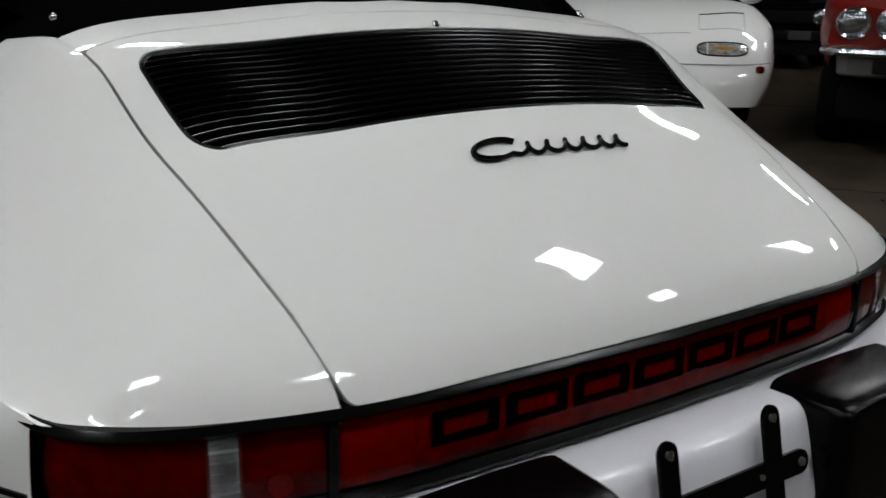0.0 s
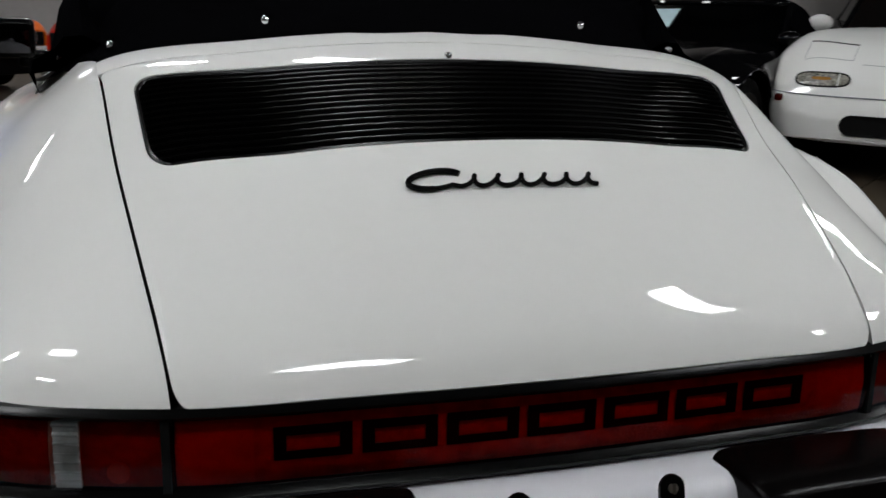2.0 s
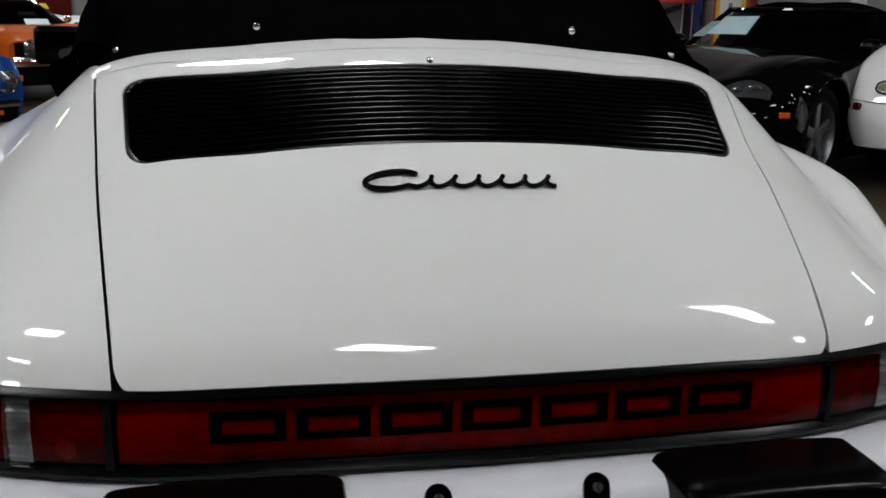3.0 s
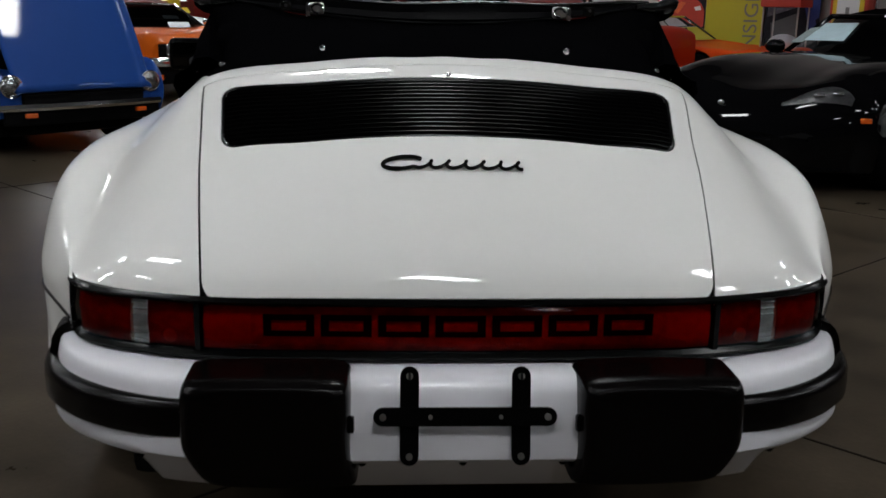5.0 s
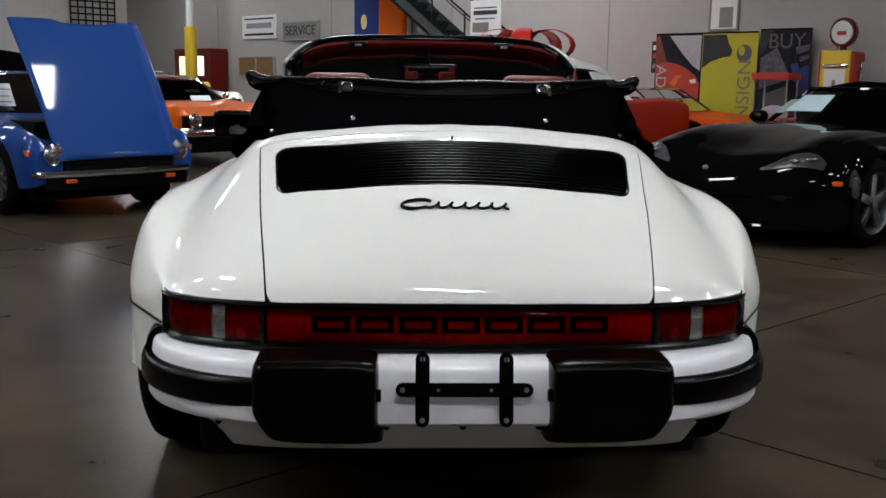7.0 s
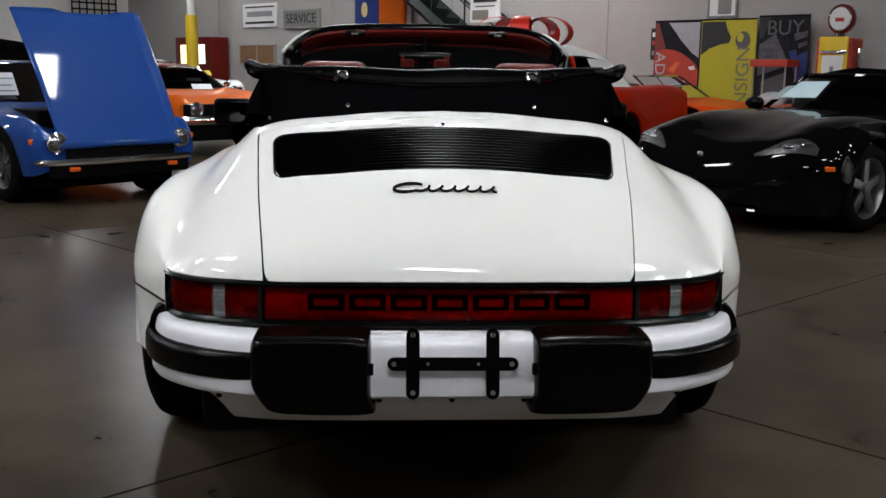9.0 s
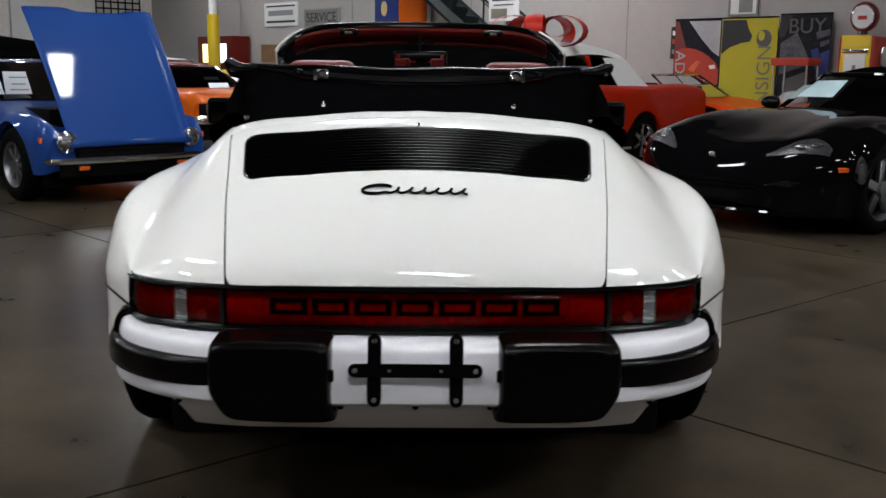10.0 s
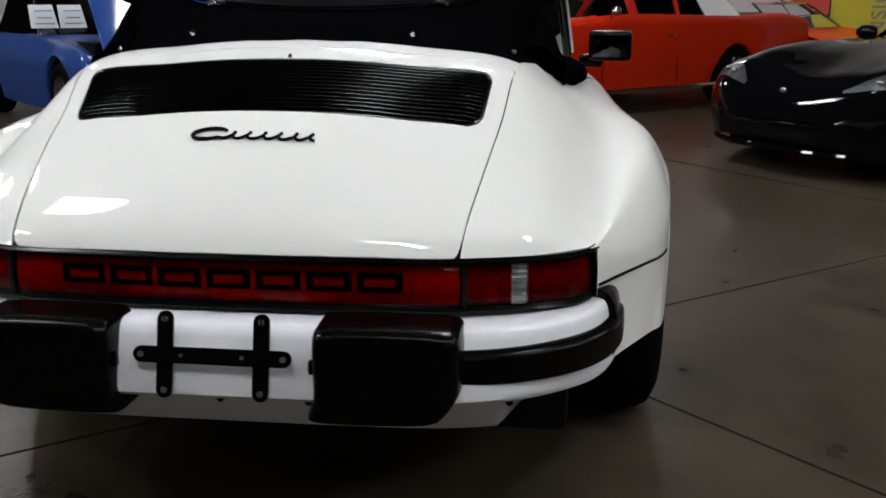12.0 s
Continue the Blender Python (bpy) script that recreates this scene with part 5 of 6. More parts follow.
def classic_coupe(name, label, m, paint, roof_mat, L=4.9, W=0.92, belt=0.97, nose_z=0.80, roof_z=1.38, roof=(1.75, 2.35, 3.0, 4.1), quad=False, open_top=False, trim=CHROME, back=None, rear=1.15):
    """A boxy car of the sixties or seventies; roof: base of the screen, roof front, roof rear, base of the rear window."""
    c = thing(name, label, "car", m)
    ys = [0.0, 0.04, 0.5, 1.1, 1.8, 3.0, 4.0, L - 0.1, L]
    def sec(w, zt, zb, d=0.0):
        return [(0, zt + 0.01), (w * 0.6, zt + 0.004), (w * 0.955, zt - 0.006), (w * 0.985, zt - 0.03), (w, zt - 0.12), (w * 1.0, 0.5 + d), (w * 0.95, zb)]
    chin, d0 = (0.70, 0.22) if quad else (0.34, 0.0)
    secs = [sec(W * 0.93, nose_z - 0.04, chin, d0), sec(W * 0.95, nose_z, chin - 0.04, d0), sec(W * 0.99, nose_z + 0.05, chin - 0.10, d0), sec(W, nose_z + 0.10, 0.22), sec(W, belt, 0.22), sec(W, belt, 0.22), sec(W, belt - 0.01, 0.24), sec(W * 0.985, belt - 0.03, 0.32), sec(W * 0.975, belt - 0.05, 0.36)]
    part("body", shell(ys, secs, 70, 28, [(0.95, 0.32, 0.36), (L - rear, 0.32, 0.345)], 0.01), paint, c)
    for side in (1, -1):
        for y in (0.95, L - rear):
            wheel(c, ((W - 0.12) * side, y, 0.325), 0.325, 0.21, side, 0.20, 6, CHROME)
        xs = [0.735, 0.515] if quad else [0.60]
        for x in xs:
            round_lamp(c, (x * side * W / 0.92, -0.01, nose_z - (0.115 if quad else 0.10)), 0.087 if quad else 0.085)
        part("door_seam", tube([(side * (W + 0.001), roof[0] + 0.15, 0.30), (side * (W + 0.001), roof[0] + 0.15, belt - 0.16)], 0.004, 5), BLACK_GAP, c)
        part("door_seam", tube([(side * (W + 0.001), roof[0] + 1.25, 0.30), (side * (W + 0.001), roof[0] + 1.25, belt - 0.16)], 0.004, 5), BLACK_GAP, c)
        part("door_handle", box((0.02, 0.12, 0.02), (side * (W + 0.012), roof[0] + 1.12, belt - 0.18), 0.006), CHROME, c, "chrome door handle")
        part("sill_trim", box((0.02, L - 2.9, 0.035), (side * (W - 0.02), L / 2 - 0.1, 0.25), 0.006), CHROME, c, "bright sill trim")
        dm = part("door_mirror", ball(0.06, (side * (W + 0.05), roof[0] + 0.25, belt + 0.06), (0.9, 0.8, 0.8)), CHROME, c, "chrome door mirror")
        part("mirror_stalk", tube([(side * (W - 0.04), roof[0] + 0.25, belt - 0.03), (side * (W + 0.04), roof[0] + 0.25, belt + 0.04)], 0.01, 6), CHROME, dm)
    part("under_tray", box((W * 1.7, L - 0.6, 0.22), (0, L / 2, 0.34), 0.04), DARK, c)
    if quad:
        part("front_bumper", sweep([(-W * 0.96, 0.30), (-W * 0.95, 0.04), (-W * 0.86, -0.07), (0, -0.11), (W * 0.86, -0.07), (W * 0.95, 0.04), (W * 0.96, 0.30)], [(-0.02, 0.655), (0.02, 0.66), (0.035, 0.68), (0.03, 0.70), (0.0, 0.715), (-0.06, 0.72)]), CHROME, c, "slim chrome front bumper")
        part("front_valance", sweep([(-W * 0.86, 0.05), (-W * 0.80, -0.03), (0, -0.08), (W * 0.80, -0.03), (W * 0.86, 0.05)], [(-0.04, 0.53), (-0.02, 0.53), (0.005, 0.545), (0.02, 0.66), (-0.04, 0.66)]), SHADED_GREY, c, "grey front valance, its shadow put into the colour")
        part("plate", box((0.24, 0.02, 0.085), (-0.50, -0.085, 0.60), 0.004), BLACK_GAP, c, "dark number plate")
    else:
        part("front_bumper", sweep([(-W, 0.25), (-W, 0.02), (-W * 0.9, -0.06), (0, -0.10), (W * 0.9, -0.06), (W, 0.02), (W, 0.25)], [(-0.02, 0.40), (0.03, 0.41), (0.04, 0.46), (0.02, 0.51), (-0.02, 0.515)]), trim, c)
        part("plate", box((0.28, 0.02, 0.12), (0.35, -0.125, 0.46), 0.004), SIGN_INK, c)
        part("front_valance", box((W * 1.8, 0.06, 0.22), (0, 0.0, 0.31), 0.02), DARK, c)
    part("grille", box((W * (0.62 if quad else 1.7), 0.04, 0.15), (0, -0.005, nose_z - 0.11), 0.01), DARK, c)
    part("rear_bumper", sweep([(W, L - 0.25), (W * 0.98, L + 0.02), (W * 0.8, L + 0.06), (-W * 0.8, L + 0.06), (-W * 0.98, L + 0.02), (-W, L - 0.25)], [(-0.02, 0.42), (0.03, 0.43), (0.03, 0.50), (-0.02, 0.51)]), CHROME, c)
    a, b, d, e = roof
    wr = W * 0.76
    if open_top:
        screen(c, a, belt, W * 0.84, a + 0.45, roof_z - 0.1, W * 0.70, CHROME, 0.12, 0.016)
        part("folded_roof", box((W * 1.5, 0.6, 0.18), (0, d + 0.6, belt + 0.04), 0.07, 4), FABRIC, c, "folded dark roof")
        part("seats", box((W * 1.4, 0.2, 0.35), (0, d, belt), 0.06, 3), DARK, c)
        return c
    # roof skin, side glass, pillars
    def roof_sec(z, w):
        return [(0, z), (w * 0.7, z - 0.01), (w * 0.97, z - 0.045), (w * 1.01, z - 0.10)]
    m1, m2 = d + (e - d) * 0.38, d + (e - d) * 0.72
    slope = belt + 0.02 - roof_z
    drops = (0.22, 0.58) if back else (0.40, 0.72)
    part("roof", shell([b, b + 0.1, d - 0.1, d, m1, m2, e], [[(0, roof_z - 0.01), (wr * 0.7, roof_z - 0.02), (wr * 0.97, roof_z - 0.05), (wr, roof_z - 0.08)], roof_sec(roof_z + 0.01, wr), roof_sec(roof_z, wr), roof_sec(roof_z - 0.025, wr * 1.02),
         roof_sec(roof_z + slope * drops[0], wr * 1.05), roof_sec(roof_z + slope * drops[1], wr * 1.11), [(0, belt + 0.02), (wr * 0.7, belt + 0.02), (wr * 1.05, belt), (W * 0.92, belt - 0.04)]], 36, 14), roof_mat, c)
    screen(c, a, belt, W * 0.84, b, roof_z - 0.03, wr * 0.95, CHROME, 0.12, 0.016)
    for side in (1, -1):
        q = (d - b) * 0.55 + b
        sheet("side_glass", [(side * W * 0.90, a + 0.12, belt), (side * W * 0.90, q, belt), (side * wr * 1.0, q, roof_z - 0.09), (side * wr * 0.98, b + 0.02, roof_z - 0.08)], GLASS_DARK, c)
        sheet("rear_side_glass", [(side * W * 0.90, q + 0.07, belt), (side * W * 0.91, (back or e - 0.25), belt), (side * wr * 1.03, (back - 0.16 if back else d + 0.1), roof_z - (0.10 if back else 0.16)), (side * wr * 1.0, q + 0.07, roof_z - 0.09)], GLASS_DARK, c)
        part("pillar", tube([(side * W * 0.90, q + 0.035, belt - 0.02), (side * wr, q + 0.035, roof_z - 0.08)], 0.03, 8), paint, c)
        lean = [(W * 0.915, (back or e - 0.30), belt - 0.01), (W * 0.93, e, belt - 0.03), (wr * 1.12, m2, roof_z + slope * drops[1] - 0.08), (wr * 1.06, m1, roof_z + slope * drops[0] - 0.09), (wr * 1.03, d, roof_z - 0.11), (wr * 1.02, (back - 0.16 if back else d - 0.02), roof_z - 0.10)]
        sheet("rear_pillar", [(side * x, y, z) for x, y, z in lean], roof_mat, c, thick=0.012)
    part("cabin", box((W * 1.5, d - a, 0.3), (0, (a + d) / 2 + 0.2, belt - 0.05), 0.05), DARK, c)
    for x in (-0.38, 0.38):
        part("front_seat", box((0.5, 0.16, 0.5), (x, (a + d) / 2 + 0.15, belt + 0.06), 0.06, 3), DARK, c)
    return c


classic_coupe("red_coupe", "orange-red hardtop coupe with a white vinyl roof under a gift bow", hall(-5.83, 4.55), RED, WHITE_VINYL, L=5.1, W=0.93, belt=0.955, roof_z=1.37, roof=(1.50, 2.0, 3.45, 3.86), back=3.26, rear=1.35)


def gift_bow(parent_at):
    b = thing("gift_bow", "large red satin gift bow on the car's roof", "bow", parent_at)
    def loop(angle, size, lift):
        rows = []
        for i in range(17):
            t = 2 * math.pi * i / 16
            r = size * (0.5 - 0.5 * math.cos(t))
            p = Vector((r * math.cos(angle), r * math.sin(angle), lift + 0.30 * size * math.sin(t) * -1))
            side = Vector((-math.sin(angle), math.cos(angle), 0)) * 0.085
            rows.append([p - side, p - side * 0.3 + Vector((0, 0, 0.008)), p + side * 0.3 + Vector((0, 0, 0.008)), p + side])
        part("bow_loop", grid_mesh(rows), RIBBON, b)
    for k in range(5):
        loop(k * 1.256 + 0.3, 0.54, 0.15)
    for k in range(3):
        loop(k * 2.09 + 1.0, 0.34, 0.19)
    part("knot", ball(0.08, (0, 0, 0.16), (1, 1, 0.8)), RIBBON, b)
    # ribbon bands over the roof and down the side
    for pts in ([(-0.3, -0.12, 0.02), (0.0, -0.12, 0.015), (0.14, -0.12, -0.01), (0.21, -0.12, -0.08), (0.38, -0.12, -0.41), (0.41, -0.12, -0.45)], [(0, 0, 0.02), (0, -0.5, 0.02), (0, -0.75, -0.02)], [(0, 0, 0.02), (-0.9, 0, 0.02), (-1.18, 0, -0.03), (-1.24, 0, -0.10)]):
        rows = []
        for i, p in enumerate(pts):
            d = (Vector(pts[min(i + 1, len(pts) - 1)]) - Vector(pts[max(i - 1, 0)]))
            s = Vector((0, 0.07, 0)) if abs(d.y) < 1e-6 else Vector((0.09, 0, 0))
            rows.append([Vector(p) - s, Vector(p) + s])
        part("ribbon_band", grid_mesh(rows), RIBBON, b)
    return b


gift_bow(hall(-5.31, 6.76, 1.385))
classic_coupe("orange_convertible", "orange-red convertible with its dark roof folded, parked along the wall", hall(-4.20, 10.9, 0, 90), ORANGE_RED, FABRIC, L=4.6, W=0.88, belt=0.78, nose_z=0.62, roof_z=1.18, roof=(1.5, 2.0, 2.7, 3.6), open_top=True)
orange_car = classic_coupe("orange_coupe", "orange muscle car with papers on its windscreen", hall(-9.3, 5.75, 0, 90), ORANGE, DEEP_RED, L=4.7, W=0.92, belt=0.83, nose_z=0.70, roof_z=1.15, roof=(1.4, 1.95, 2.8, 3.9))
sheet("paper_strip", [(0.36, 1.74, 0.930), (0.60, 1.75, 0.930), (0.60, 1.80, 0.970), (0.36, 1.79, 0.970)], PAPER, orange_car, "white paper strip on the windscreen")
sheet("paper_sheet", [(0.10, 1.18, 0.825), (0.42, 1.18, 0.825), (0.50, 1.36, 0.890), (0.18, 1.36, 0.890)], PAPER, orange_car, "white paper sheets at the base of the windscreen")
sheet("sticker", [(0.72, 1.80, 1.010), (0.84, 1.84, 1.010), (0.82, 1.88, 1.080), (0.70, 1.84, 1.080)], YELLOW, orange_car, "yellow sticker")
classic_coupe("white_sedan", "white sedan parked behind the orange one", hall(-14.0, 8.3, 0, 90), WHITE, WHITE, L=4.8, W=0.92, belt=0.92, nose_z=0.80, roof_z=1.26)
classic_coupe("red_classic", "deep red classic car with paired round headlamps and chrome bumper", hall(1.90, 5.15, 0, -13), DEEP_RED, DEEP_RED, L=4.9, W=0.95, belt=1.06, nose_z=0.97, roof_z=1.46, quad=True)
classic_coupe("black_coupe", "black coupe parked in the next bay", hall(1.6, 12.6), BLACK_PAINT, BLACK_PAINT, L=4.8, W=0.92, belt=0.95, nose_z=0.80, roof_z=1.35, trim=DARK)
classic_coupe("blue_coupe", "dark blue coupe parked in the next bay", hall(5.0, 12.2), SIGN_BLUE, SIGN_BLUE, L=4.8, W=0.92, belt=0.95, nose_z=0.80, roof_z=1.38)
classic_coupe("black_sedan", "black sedan parked in the next bay", hall(-1.2, 13.2), BLACK_PAINT, BLACK_PAINT, L=4.8, W=0.92, belt=0.95, nose_z=0.80, roof_z=1.38, trim=DARK)


# ---------------------------------------------------------------- things along the back wall (its face is at b = 12.3)
WB = 12.3


def plate(name, a0, a1, z0, z1, mat, label, category, depth=0.03, b=WB, frame_mat=None):
    e = thing(name, label, category, hall((a0 + a1) / 2, b - depth / 2, (z0 + z1) / 2))
    part("board", box((a1 - a0, depth, z1 - z0), bevel=0.004), mat, e, "", False)
    if frame_mat:
        for x, z, w, h in ((0, (z1 - z0) / 2, a1 - a0 + 0.04, 0.03), (0, -(z1 - z0) / 2, a1 - a0 + 0.04, 0.03), ((a1 - a0) / 2, 0, 0.03, z1 - z0 - 0.03), (-(a1 - a0) / 2, 0, 0.03, z1 - z0 - 0.03)):
            part("edge", box((w, depth + 0.012, h), (x, -0.004, z), 0.003), frame_mat, e)
    return e


FACE = pose(0, 0, 0, 90, 0, 0)
s = plate("service_sign", -16.85, -15.6, 2.03, 2.42, SIGN_GREY, "grey framed service sign on the wall", "sign", 0.06, frame_mat=SIGN_EDGE)
letters("lettering", "SERVICE", 0.30, SIGN_INK, s, pose(0, -0.036, 0) @ FACE)
s = plate("notice_sign", -18.5, -17.15, 2.08, 2.62, SIGN_WHITE, "white notice sign with dark bars of writing", "sign", 0.04)
for z, h, w in ((0.19, 0.035, 1.15), (0.03, 0.12, 1.0), (-0.17, 0.05, 1.15)):
    part("bar", box((w, 0.006, h), (0, -0.023, z)), SIGN_INK if h < 0.1 else INK, s)
s = plate("wall_pictures", -18.65, -17.25, 1.22, 1.66, WOOD, "brown framed pictures on the wall", "picture", 0.05, frame_mat=SIGN_EDGE)
part("divider", box((0.05, 0.01, 0.42), (0.0, -0.03, 0)), SIGN_EDGE, s)
# sign with plain shapes in orange and blue
s = thing("hanging_sign", "large rounded orange and blue sign on the wall", "sign", hall(-13.42, WB - 0.16, 2.95))
part("board", box((1.50, 0.18, 1.94), (0, 0, 0.0), 0.12, 4), ORANGE, s)
part("rim", box((1.56, 0.10, 2.00), (0, 0.03, 0.0), 0.10, 4), SIGN_WHITE, s, "pale rim")
part("blue_panel", box((0.74, 0.03, 1.90), (-0.36, -0.088, 0.0), 0.014, 2), SIGN_BLUE, s)
part("pale_oval", cyl(0.12, 0.02, (-0.42, -0.105, -0.62), "y", segs=32, m=Matrix.Diagonal((0.75, 1, 1.25, 1))), PALE_YELLOW, s)


def staircase():
    e = thing("staircase", "dark green steel staircase against the wall", "staircase", hall(0, 0, 0))
    a0, z0, a1, z1 = -8.75, 0.33, -13.7, 3.60
    for b in (11.5, 12.15):
        part("stringer", tube([(a0, b, z0), (a1, b, z1)], 0.11, 4), GREEN_STEEL, e)
        part("handrail", tube([(a0, b, z0 + 0.85), (a1, b, z1 + 0.85)], 0.022, 8), GREEN_STEEL, e)
        part("mid_rail", tube([(a0, b, z0 + 0.45), (a1, b, z1 + 0.45)], 0.014, 8), GREEN_STEEL, e)
        part("foot_plate", box((0.34, 0.12, 0.30), (a0 + 0.02, b, 0.15), 0.01), GREEN_STEEL, e)
    n = 18
    for i in range(n):
        t = (i + 0.5) / n
        a, z = a0 + (a1 - a0) * t, z0 + (z1 - z0) * t
        part("step", box((0.28, 0.63, 0.04), (a, 11.825, z + 0.02), 0.005), GREEN_STEEL, e)
        part("riser", box((0.02, 0.63, 0.17), (a + 0.13, 11.825, z - 0.085), 0.003), GREEN_STEEL, e)
        if i % 3 == 0:
            part("baluster", cyl(0.018, 0.80, (a, 11.5, z + 0.45), segs=8), GREEN_STEEL, e)
    return e


staircase()
s = plate("counter_sign", -9.92, -9.25, 1.93, 2.50, SIGN_WHITE, "white sign with bars of dark writing", "sign", 0.03, b=11.0)
for z, w, h in ((0.16, 0.50, 0.02), (0.08, 0.52, 0.07), (-0.02, 0.44, 0.02)):
    part("bar", box((w, 0.006, h), (0, -0.018, z)), SIGN_INK, s)
part("print_picture", box((0.36, 0.006, 0.16), (-0.10, -0.018, -0.16)), PRINT_MID, s)
part("sign_post", cyl(0.02, 2.0, (0, 0.02, -1.22), segs=10), STEEL, s)


def banner(a0, a1, z1, mat, label):
    e = thing("roll_up_banner", label, "banner", hall((a0 + a1) / 2, WB - 0.15, 0), group="banners")
    part("print", box((a1 - a0, 0.006, z1 - 0.08), (0, 0, 0.08 + (z1 - 0.08) / 2)), mat, e, "", False)
    part("base", box((a1 - a0, 0.14, 0.08), (0, 0, 0.04), 0.02), STEEL, e)
    part("top_rail", box((a1 - a0, 0.02, 0.02), (0, 0, z1), 0.004), DARK, e)
    part("pole", cyl(0.01, z1 - 0.08, (0, 0.03, 0.08 + (z1 - 0.08) / 2), segs=8), STEEL, e)
    return e


def patch(parent, pts, mat, y):
    bm = bmesh.new()
    lo = [bm.verts.new((x, y, z)) for x, z in pts]
    hi = [bm.verts.new((x, y - 0.002, z)) for x, z in pts]
    bm.faces.new(lo)
    bm.faces.new(hi[::-1])
    for i in range(len(pts)):
        j = (i + 1) % len(pts)
        bm.faces.new((lo[i], hi[i], hi[j], lo[j]))
    return part("print_patch", bm, mat, parent, "", False)


def oval(cx, cz, rx, rz, n=24, turn=0.0):
    return [(cx + rx * math.cos(a) * math.cos(turn) - rz * math.sin(a) * math.sin(turn), cz + rx * math.cos(a) * math.sin(turn) + rz * math.sin(a) * math.cos(turn)) for a in [2 * math.pi * i / n for i in range(n)]]


b1 = banner(-6.98, -6.17, 1.93, BANNER_GREY, "tall banner printed with a red shape on grey")
patch(b1, [(-0.16, 1.90), (0.39, 1.90), (0.39, 1.36), (0.26, 1.44), (0.08, 1.62)], BANNER_LIGHT, -0.004)
patch(b1, [(max(-0.39, min(0.39, x)), z) for x, z in oval(0.02, 1.06, 0.56, 0.36, 24, -0.6)], BANNER_RED, -0.007)
patch(b1, [(-0.40, 1.90), (-0.34, 1.90), (-0.16, 1.40), (-0.40, 1.25)], BANNER_DEEP, -0.004)
patch(b1, [(-0.14, 1.16), (0.0, 1.30), (0.08, 1.28), (-0.04, 1.12)], BANNER_GLINT, -0.0105)
patch(b1, [(0.10, 0.72), (0.39, 0.95), (0.39, 0.30), (0.0, 0.30)], SIGN_INK, -0.0105)
patch(b1, [(0.22, 1.22), (0.32, 1.24), (0.34, 1.18), (0.25, 1.17)], SIGN_WHITE, -0.0105)
letters("lettering", "AD", 0.26, BANNER_LIGHT, b1, pose(-0.29, -0.016, 1.27, 0, 90, 0) @ FACE)
b2 = banner(-6.16, -5.26, 1.93, YELLOW_CLOTH, "tall yellow banner with grey lettering")
patch(b2, [(-0.44, 1.90), (-0.06, 1.90), (-0.02, 1.78), (0.05, 1.66), (0.02, 1.58), (-0.12, 1.56), (-0.30, 1.50), (-0.44, 1.40)], SIGN_INK, -0.004)
patch(b2, oval(0.24, 1.62, 0.12, 0.13), SIGN_DIM, -0.004)
patch(b2, oval(0.20, 1.66, 0.05, 0.07), YELLOW_CLOTH, -0.007)
letters("lettering", "NSIGN", 0.30, PRINT_MID, b2, pose(0.27, -0.006, 1.08, 0, -90, 0) @ FACE)
b3 = banner(-5.23, -4.46, 1.96, BANNER_GREY, "tall dark banner with grey lettering")
patch(b3, [(-0.36, 1.55), (-0.12, 1.70), (0.12, 1.25), (-0.36, 1.10)], BANNER_DUSK, -0.004)
patch(b3, [(0.10, 1.45), (0.20, 1.48), (0.38, 0.9), (0.30, 0.8)], SIGN_BLUE, -0.004)
patch(b3, [(-0.38, 1.95), (-0.20, 1.95), (-0.30, 1.66), (-0.38, 1.62)], SIGN_INK, -0.004)
patch(b3, [(0.16, 1.70), (0.36, 1.74), (0.36, 1.66), (0.18, 1.60)], BANNER_DUSK, -0.004)
patch(b3, [(0.22, 1.56), (0.36, 1.60), (0.36, 1.54), (0.24, 1.49)], BANNER_DUSK, -0.004)
patch(b3, [(0.24, 1.40), (0.38, 1.46), (0.38, 1.10), (0.30, 1.05)], SIGN_BLUE, -0.0065)
patch(b3, [(-0.30, 1.02), (0.08, 1.16), (0.10, 0.80), (-0.28, 0.66)], SIGN_DIM, -0.004)
letters("lettering", "BUY", 0.30, SIGN_DIM, b3, pose(0.02, -0.008, 1.78) @ FACE)
plate("framed_picture", -6.14, -5.68, 1.98, 2.55, SIGN_WHITE, "small framed print on the wall", "picture", 0.02, frame_mat=SIGN_GREY)
part("print_shape", box((0.22, 0.004, 0.3), (0.04, -0.013, -0.1)), SIGN_GREY, bpy.data.objects["framed_picture"])
s = plate("small_poster", -7.14, -7.00, 1.33, 1.83, SIGN_INK, "narrow dark poster on the wall", "poster", 0.015)
for z, mt in ((0.15, SIGN_WHITE), (0.02, BANNER_RED), (-0.14, SIGN_GREY)):
    part("print_block", box((0.10, 0.004, 0.07), (0.01, -0.0095, z)), mt, s)
s = thing("red_stand", "red topped glass display stand", "stand", hall(-4.74, 11.7, 0))
part("top", box((0.55, 0.4, 0.10), (0, 0, 1.28), 0.01), BANNER_RED, s)
part("shelf", box((0.5, 0.38, 0.03), (0, 0, 0.62), 0.004), BANNER_RED, s)
part("cabinet", box((0.5, 0.38, 0.60), (0, 0, 0.30), 0.01), BANNER_RED, s)
for x in (-0.24, 0.24):
    for y in (-0.17, 0.17):
        part("corner_post", cyl(0.012, 0.62, (x, y, 0.93), segs=8), STEEL, s)
part("popcorn", ball(0.17, (0, 0, 0.76), (1.2, 0.9, 0.7)), BANNER_LIGHT, s, "pale heap behind the glass")


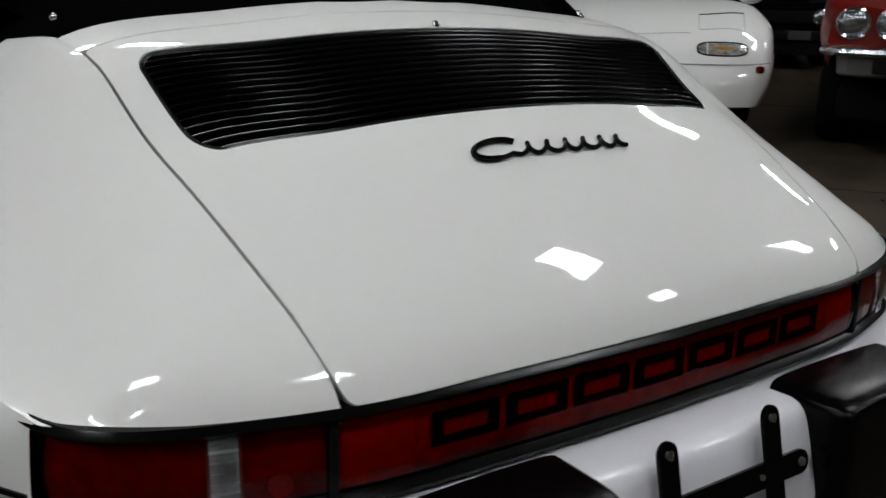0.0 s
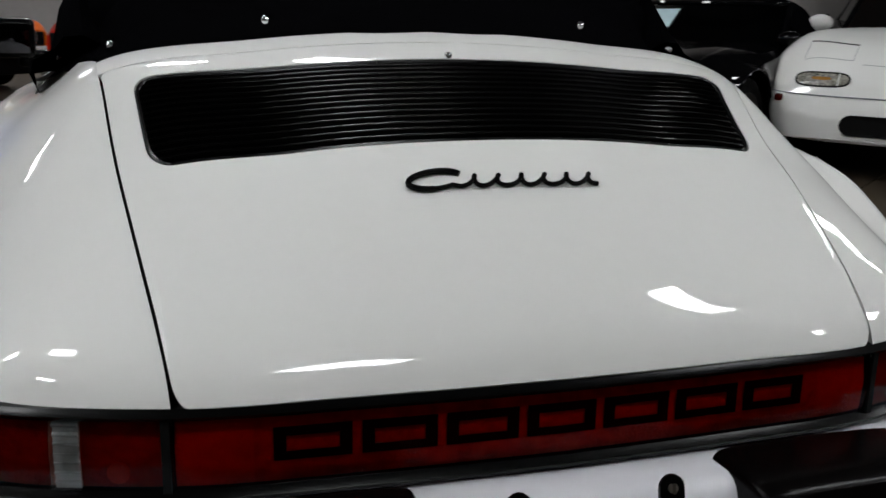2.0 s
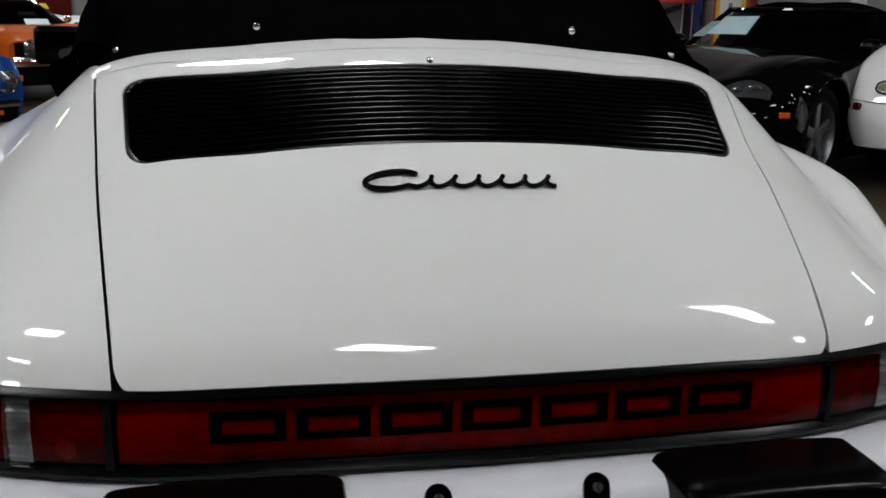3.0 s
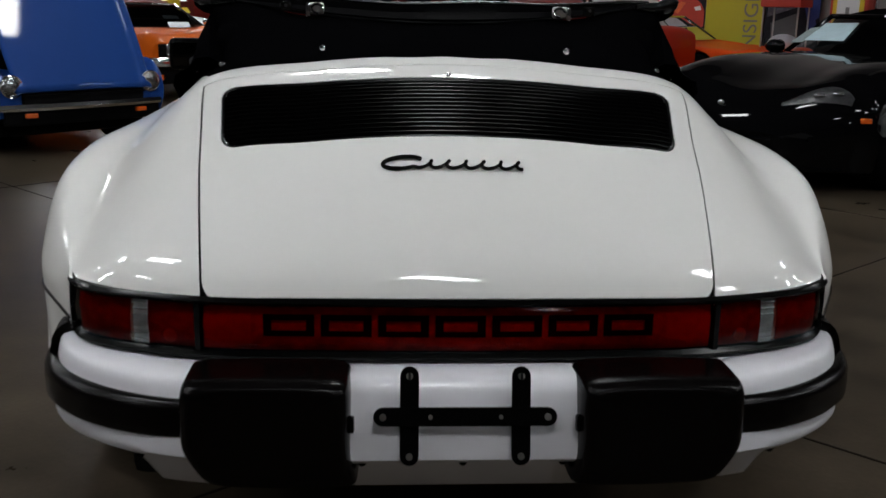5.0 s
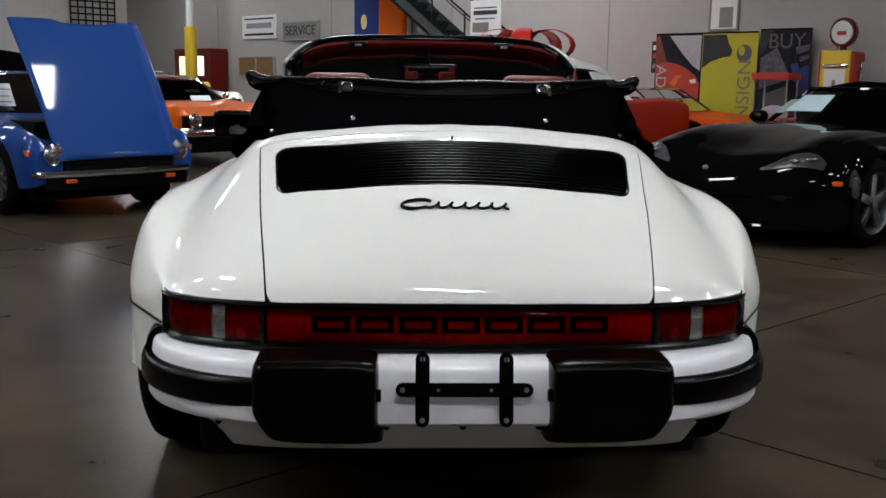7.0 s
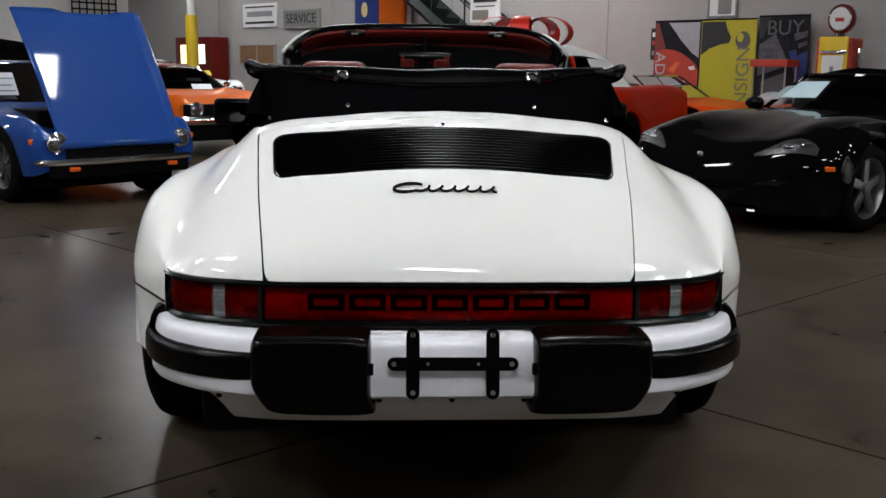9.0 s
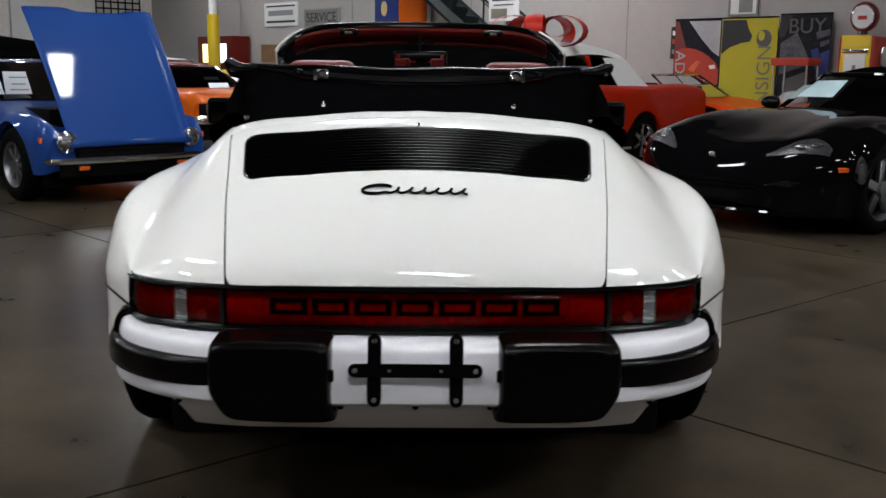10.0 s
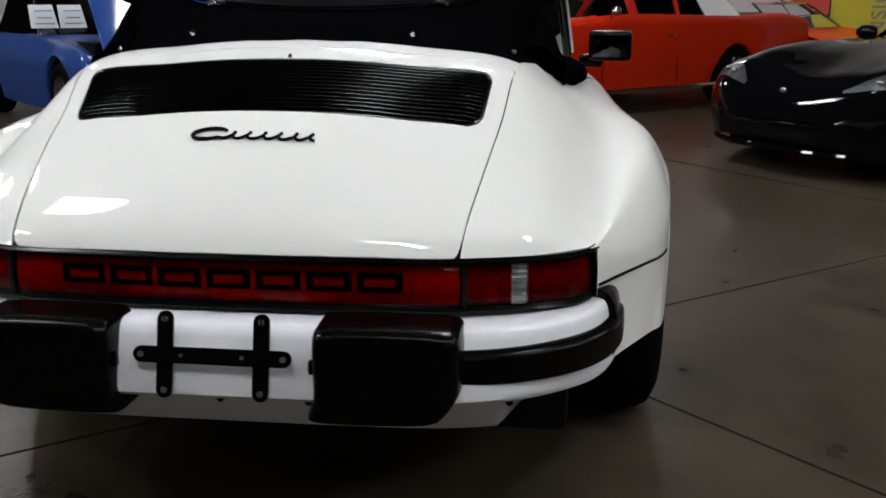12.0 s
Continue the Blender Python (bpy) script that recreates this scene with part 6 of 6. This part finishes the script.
def fuel_pump():
    e = thing("fuel_pump", "vintage red and yellow fuel pump with a round globe", "pump", hall(-3.90, 11.85, 0) @ Matrix.Diagonal((0.94, 1, 1.04, 1)))
    part("cabinet", box((0.52, 0.40, 1.55), (0, 0, 0.78), 0.05, 4), BANNER_RED, e)
    part("face", box((0.42, 0.02, 1.30), (0, -0.20, 0.92), 0.02, 3), YELLOW, e)
    part("dial", box((0.30, 0.02, 0.42), (0, -0.213, 1.12), 0.01), SIGN_WHITE, e, "white dial plate")
    part("dial_trim", box((0.38, 0.03, 0.05), (0, -0.215, 1.37), 0.01), CHROME, e)
    part("dial_bar", box((0.05, 0.006, 0.22), (0, -0.226, 1.08)), SIGN_GREY, e)
    part("neck", cyl(0.08, 0.08, (0, 0, 1.58), segs=20), CHROME, e)
    g = part("globe", cyl(0.19, 0.14, (0, 0, 1.80), "y", segs=40, bevel=0.03), DEEP_RED, e, "round globe with a pale face")
    part("globe_face", cyl(0.145, 0.012, (0, -0.071, 1.80), "y", segs=36), SIGN_WHITE, g)
    part("globe_ring", tube([(0.155 * math.cos(a), -0.072, 1.80 + 0.155 * math.sin(a)) for a in [2 * math.pi * i / 32 for i in range(33)]], 0.010, 8), CHROME, g)
    part("globe_mark", box((0.13, 0.008, 0.05), (0, -0.080, 1.79), 0.003), BANNER_RED, g)
    part("hose", tube([(0.26, 0, 0.5), (0.34, -0.05, 0.35), (0.36, -0.05, 0.8), (0.29, -0.02, 1.25)], 0.02, 8), TYRE, e)
    part("nozzle", box((0.05, 0.10, 0.24), (0.30, -0.02, 1.30), 0.015), CHROME, e)
    return e


fuel_pump()

PALE = plate("wall_panel", -0.30, 0.30, 0.0, 5.0, SIGN_WHITE, "tall pale panel on the side wall", "panel", 0.04)
PALE.matrix_basis = hall(-24.05, 8.66, 2.5, 90)

# post and lit machine at the far end
s = thing("bollard_post", "yellow sleeved steel post with a white upper part", "post", hall(-19.25, 11.3, 0))
part("sleeve", cyl(0.145, 2.35, (0, 0, 1.175), segs=24, bevel=0.02), YELLOW, s)
part("upper_pipe", cyl(0.10, 4.1, (0, 0, 4.4), segs=20), SIGN_WHITE, s)
s = thing("lit_cabinet", "red cabinet with two lit panels", "cabinet", hall(-19.95, WB - 0.3, 0))
part("case", box((1.64, 0.5, 1.86), (0, 0, 0.93), 0.03), DEEP_RED, s)
for x, mt in ((-0.41, GLOW), (0.385, GLOW_COLD)):
    part("lit_panel", box((0.30, 0.02, 0.46), (x, -0.255, 1.44), 0.01), mt, s, "lit panel")
# hoop rack high on the side wall
s = thing("wire_rack", "black wire rack on the side wall", "rack", hall(-23.9, 11.2, 2.66))
for i in range(7):
    part("wire", cyl(0.022, 1.6, (0, -0.63 + i * 0.21, 0.55), segs=6), DARK, s)
for k in range(6):
    part("wire", cyl(0.022, 1.3, (0, 0, -0.2 + 0.17 * k), "y", segs=6), DARK, s)
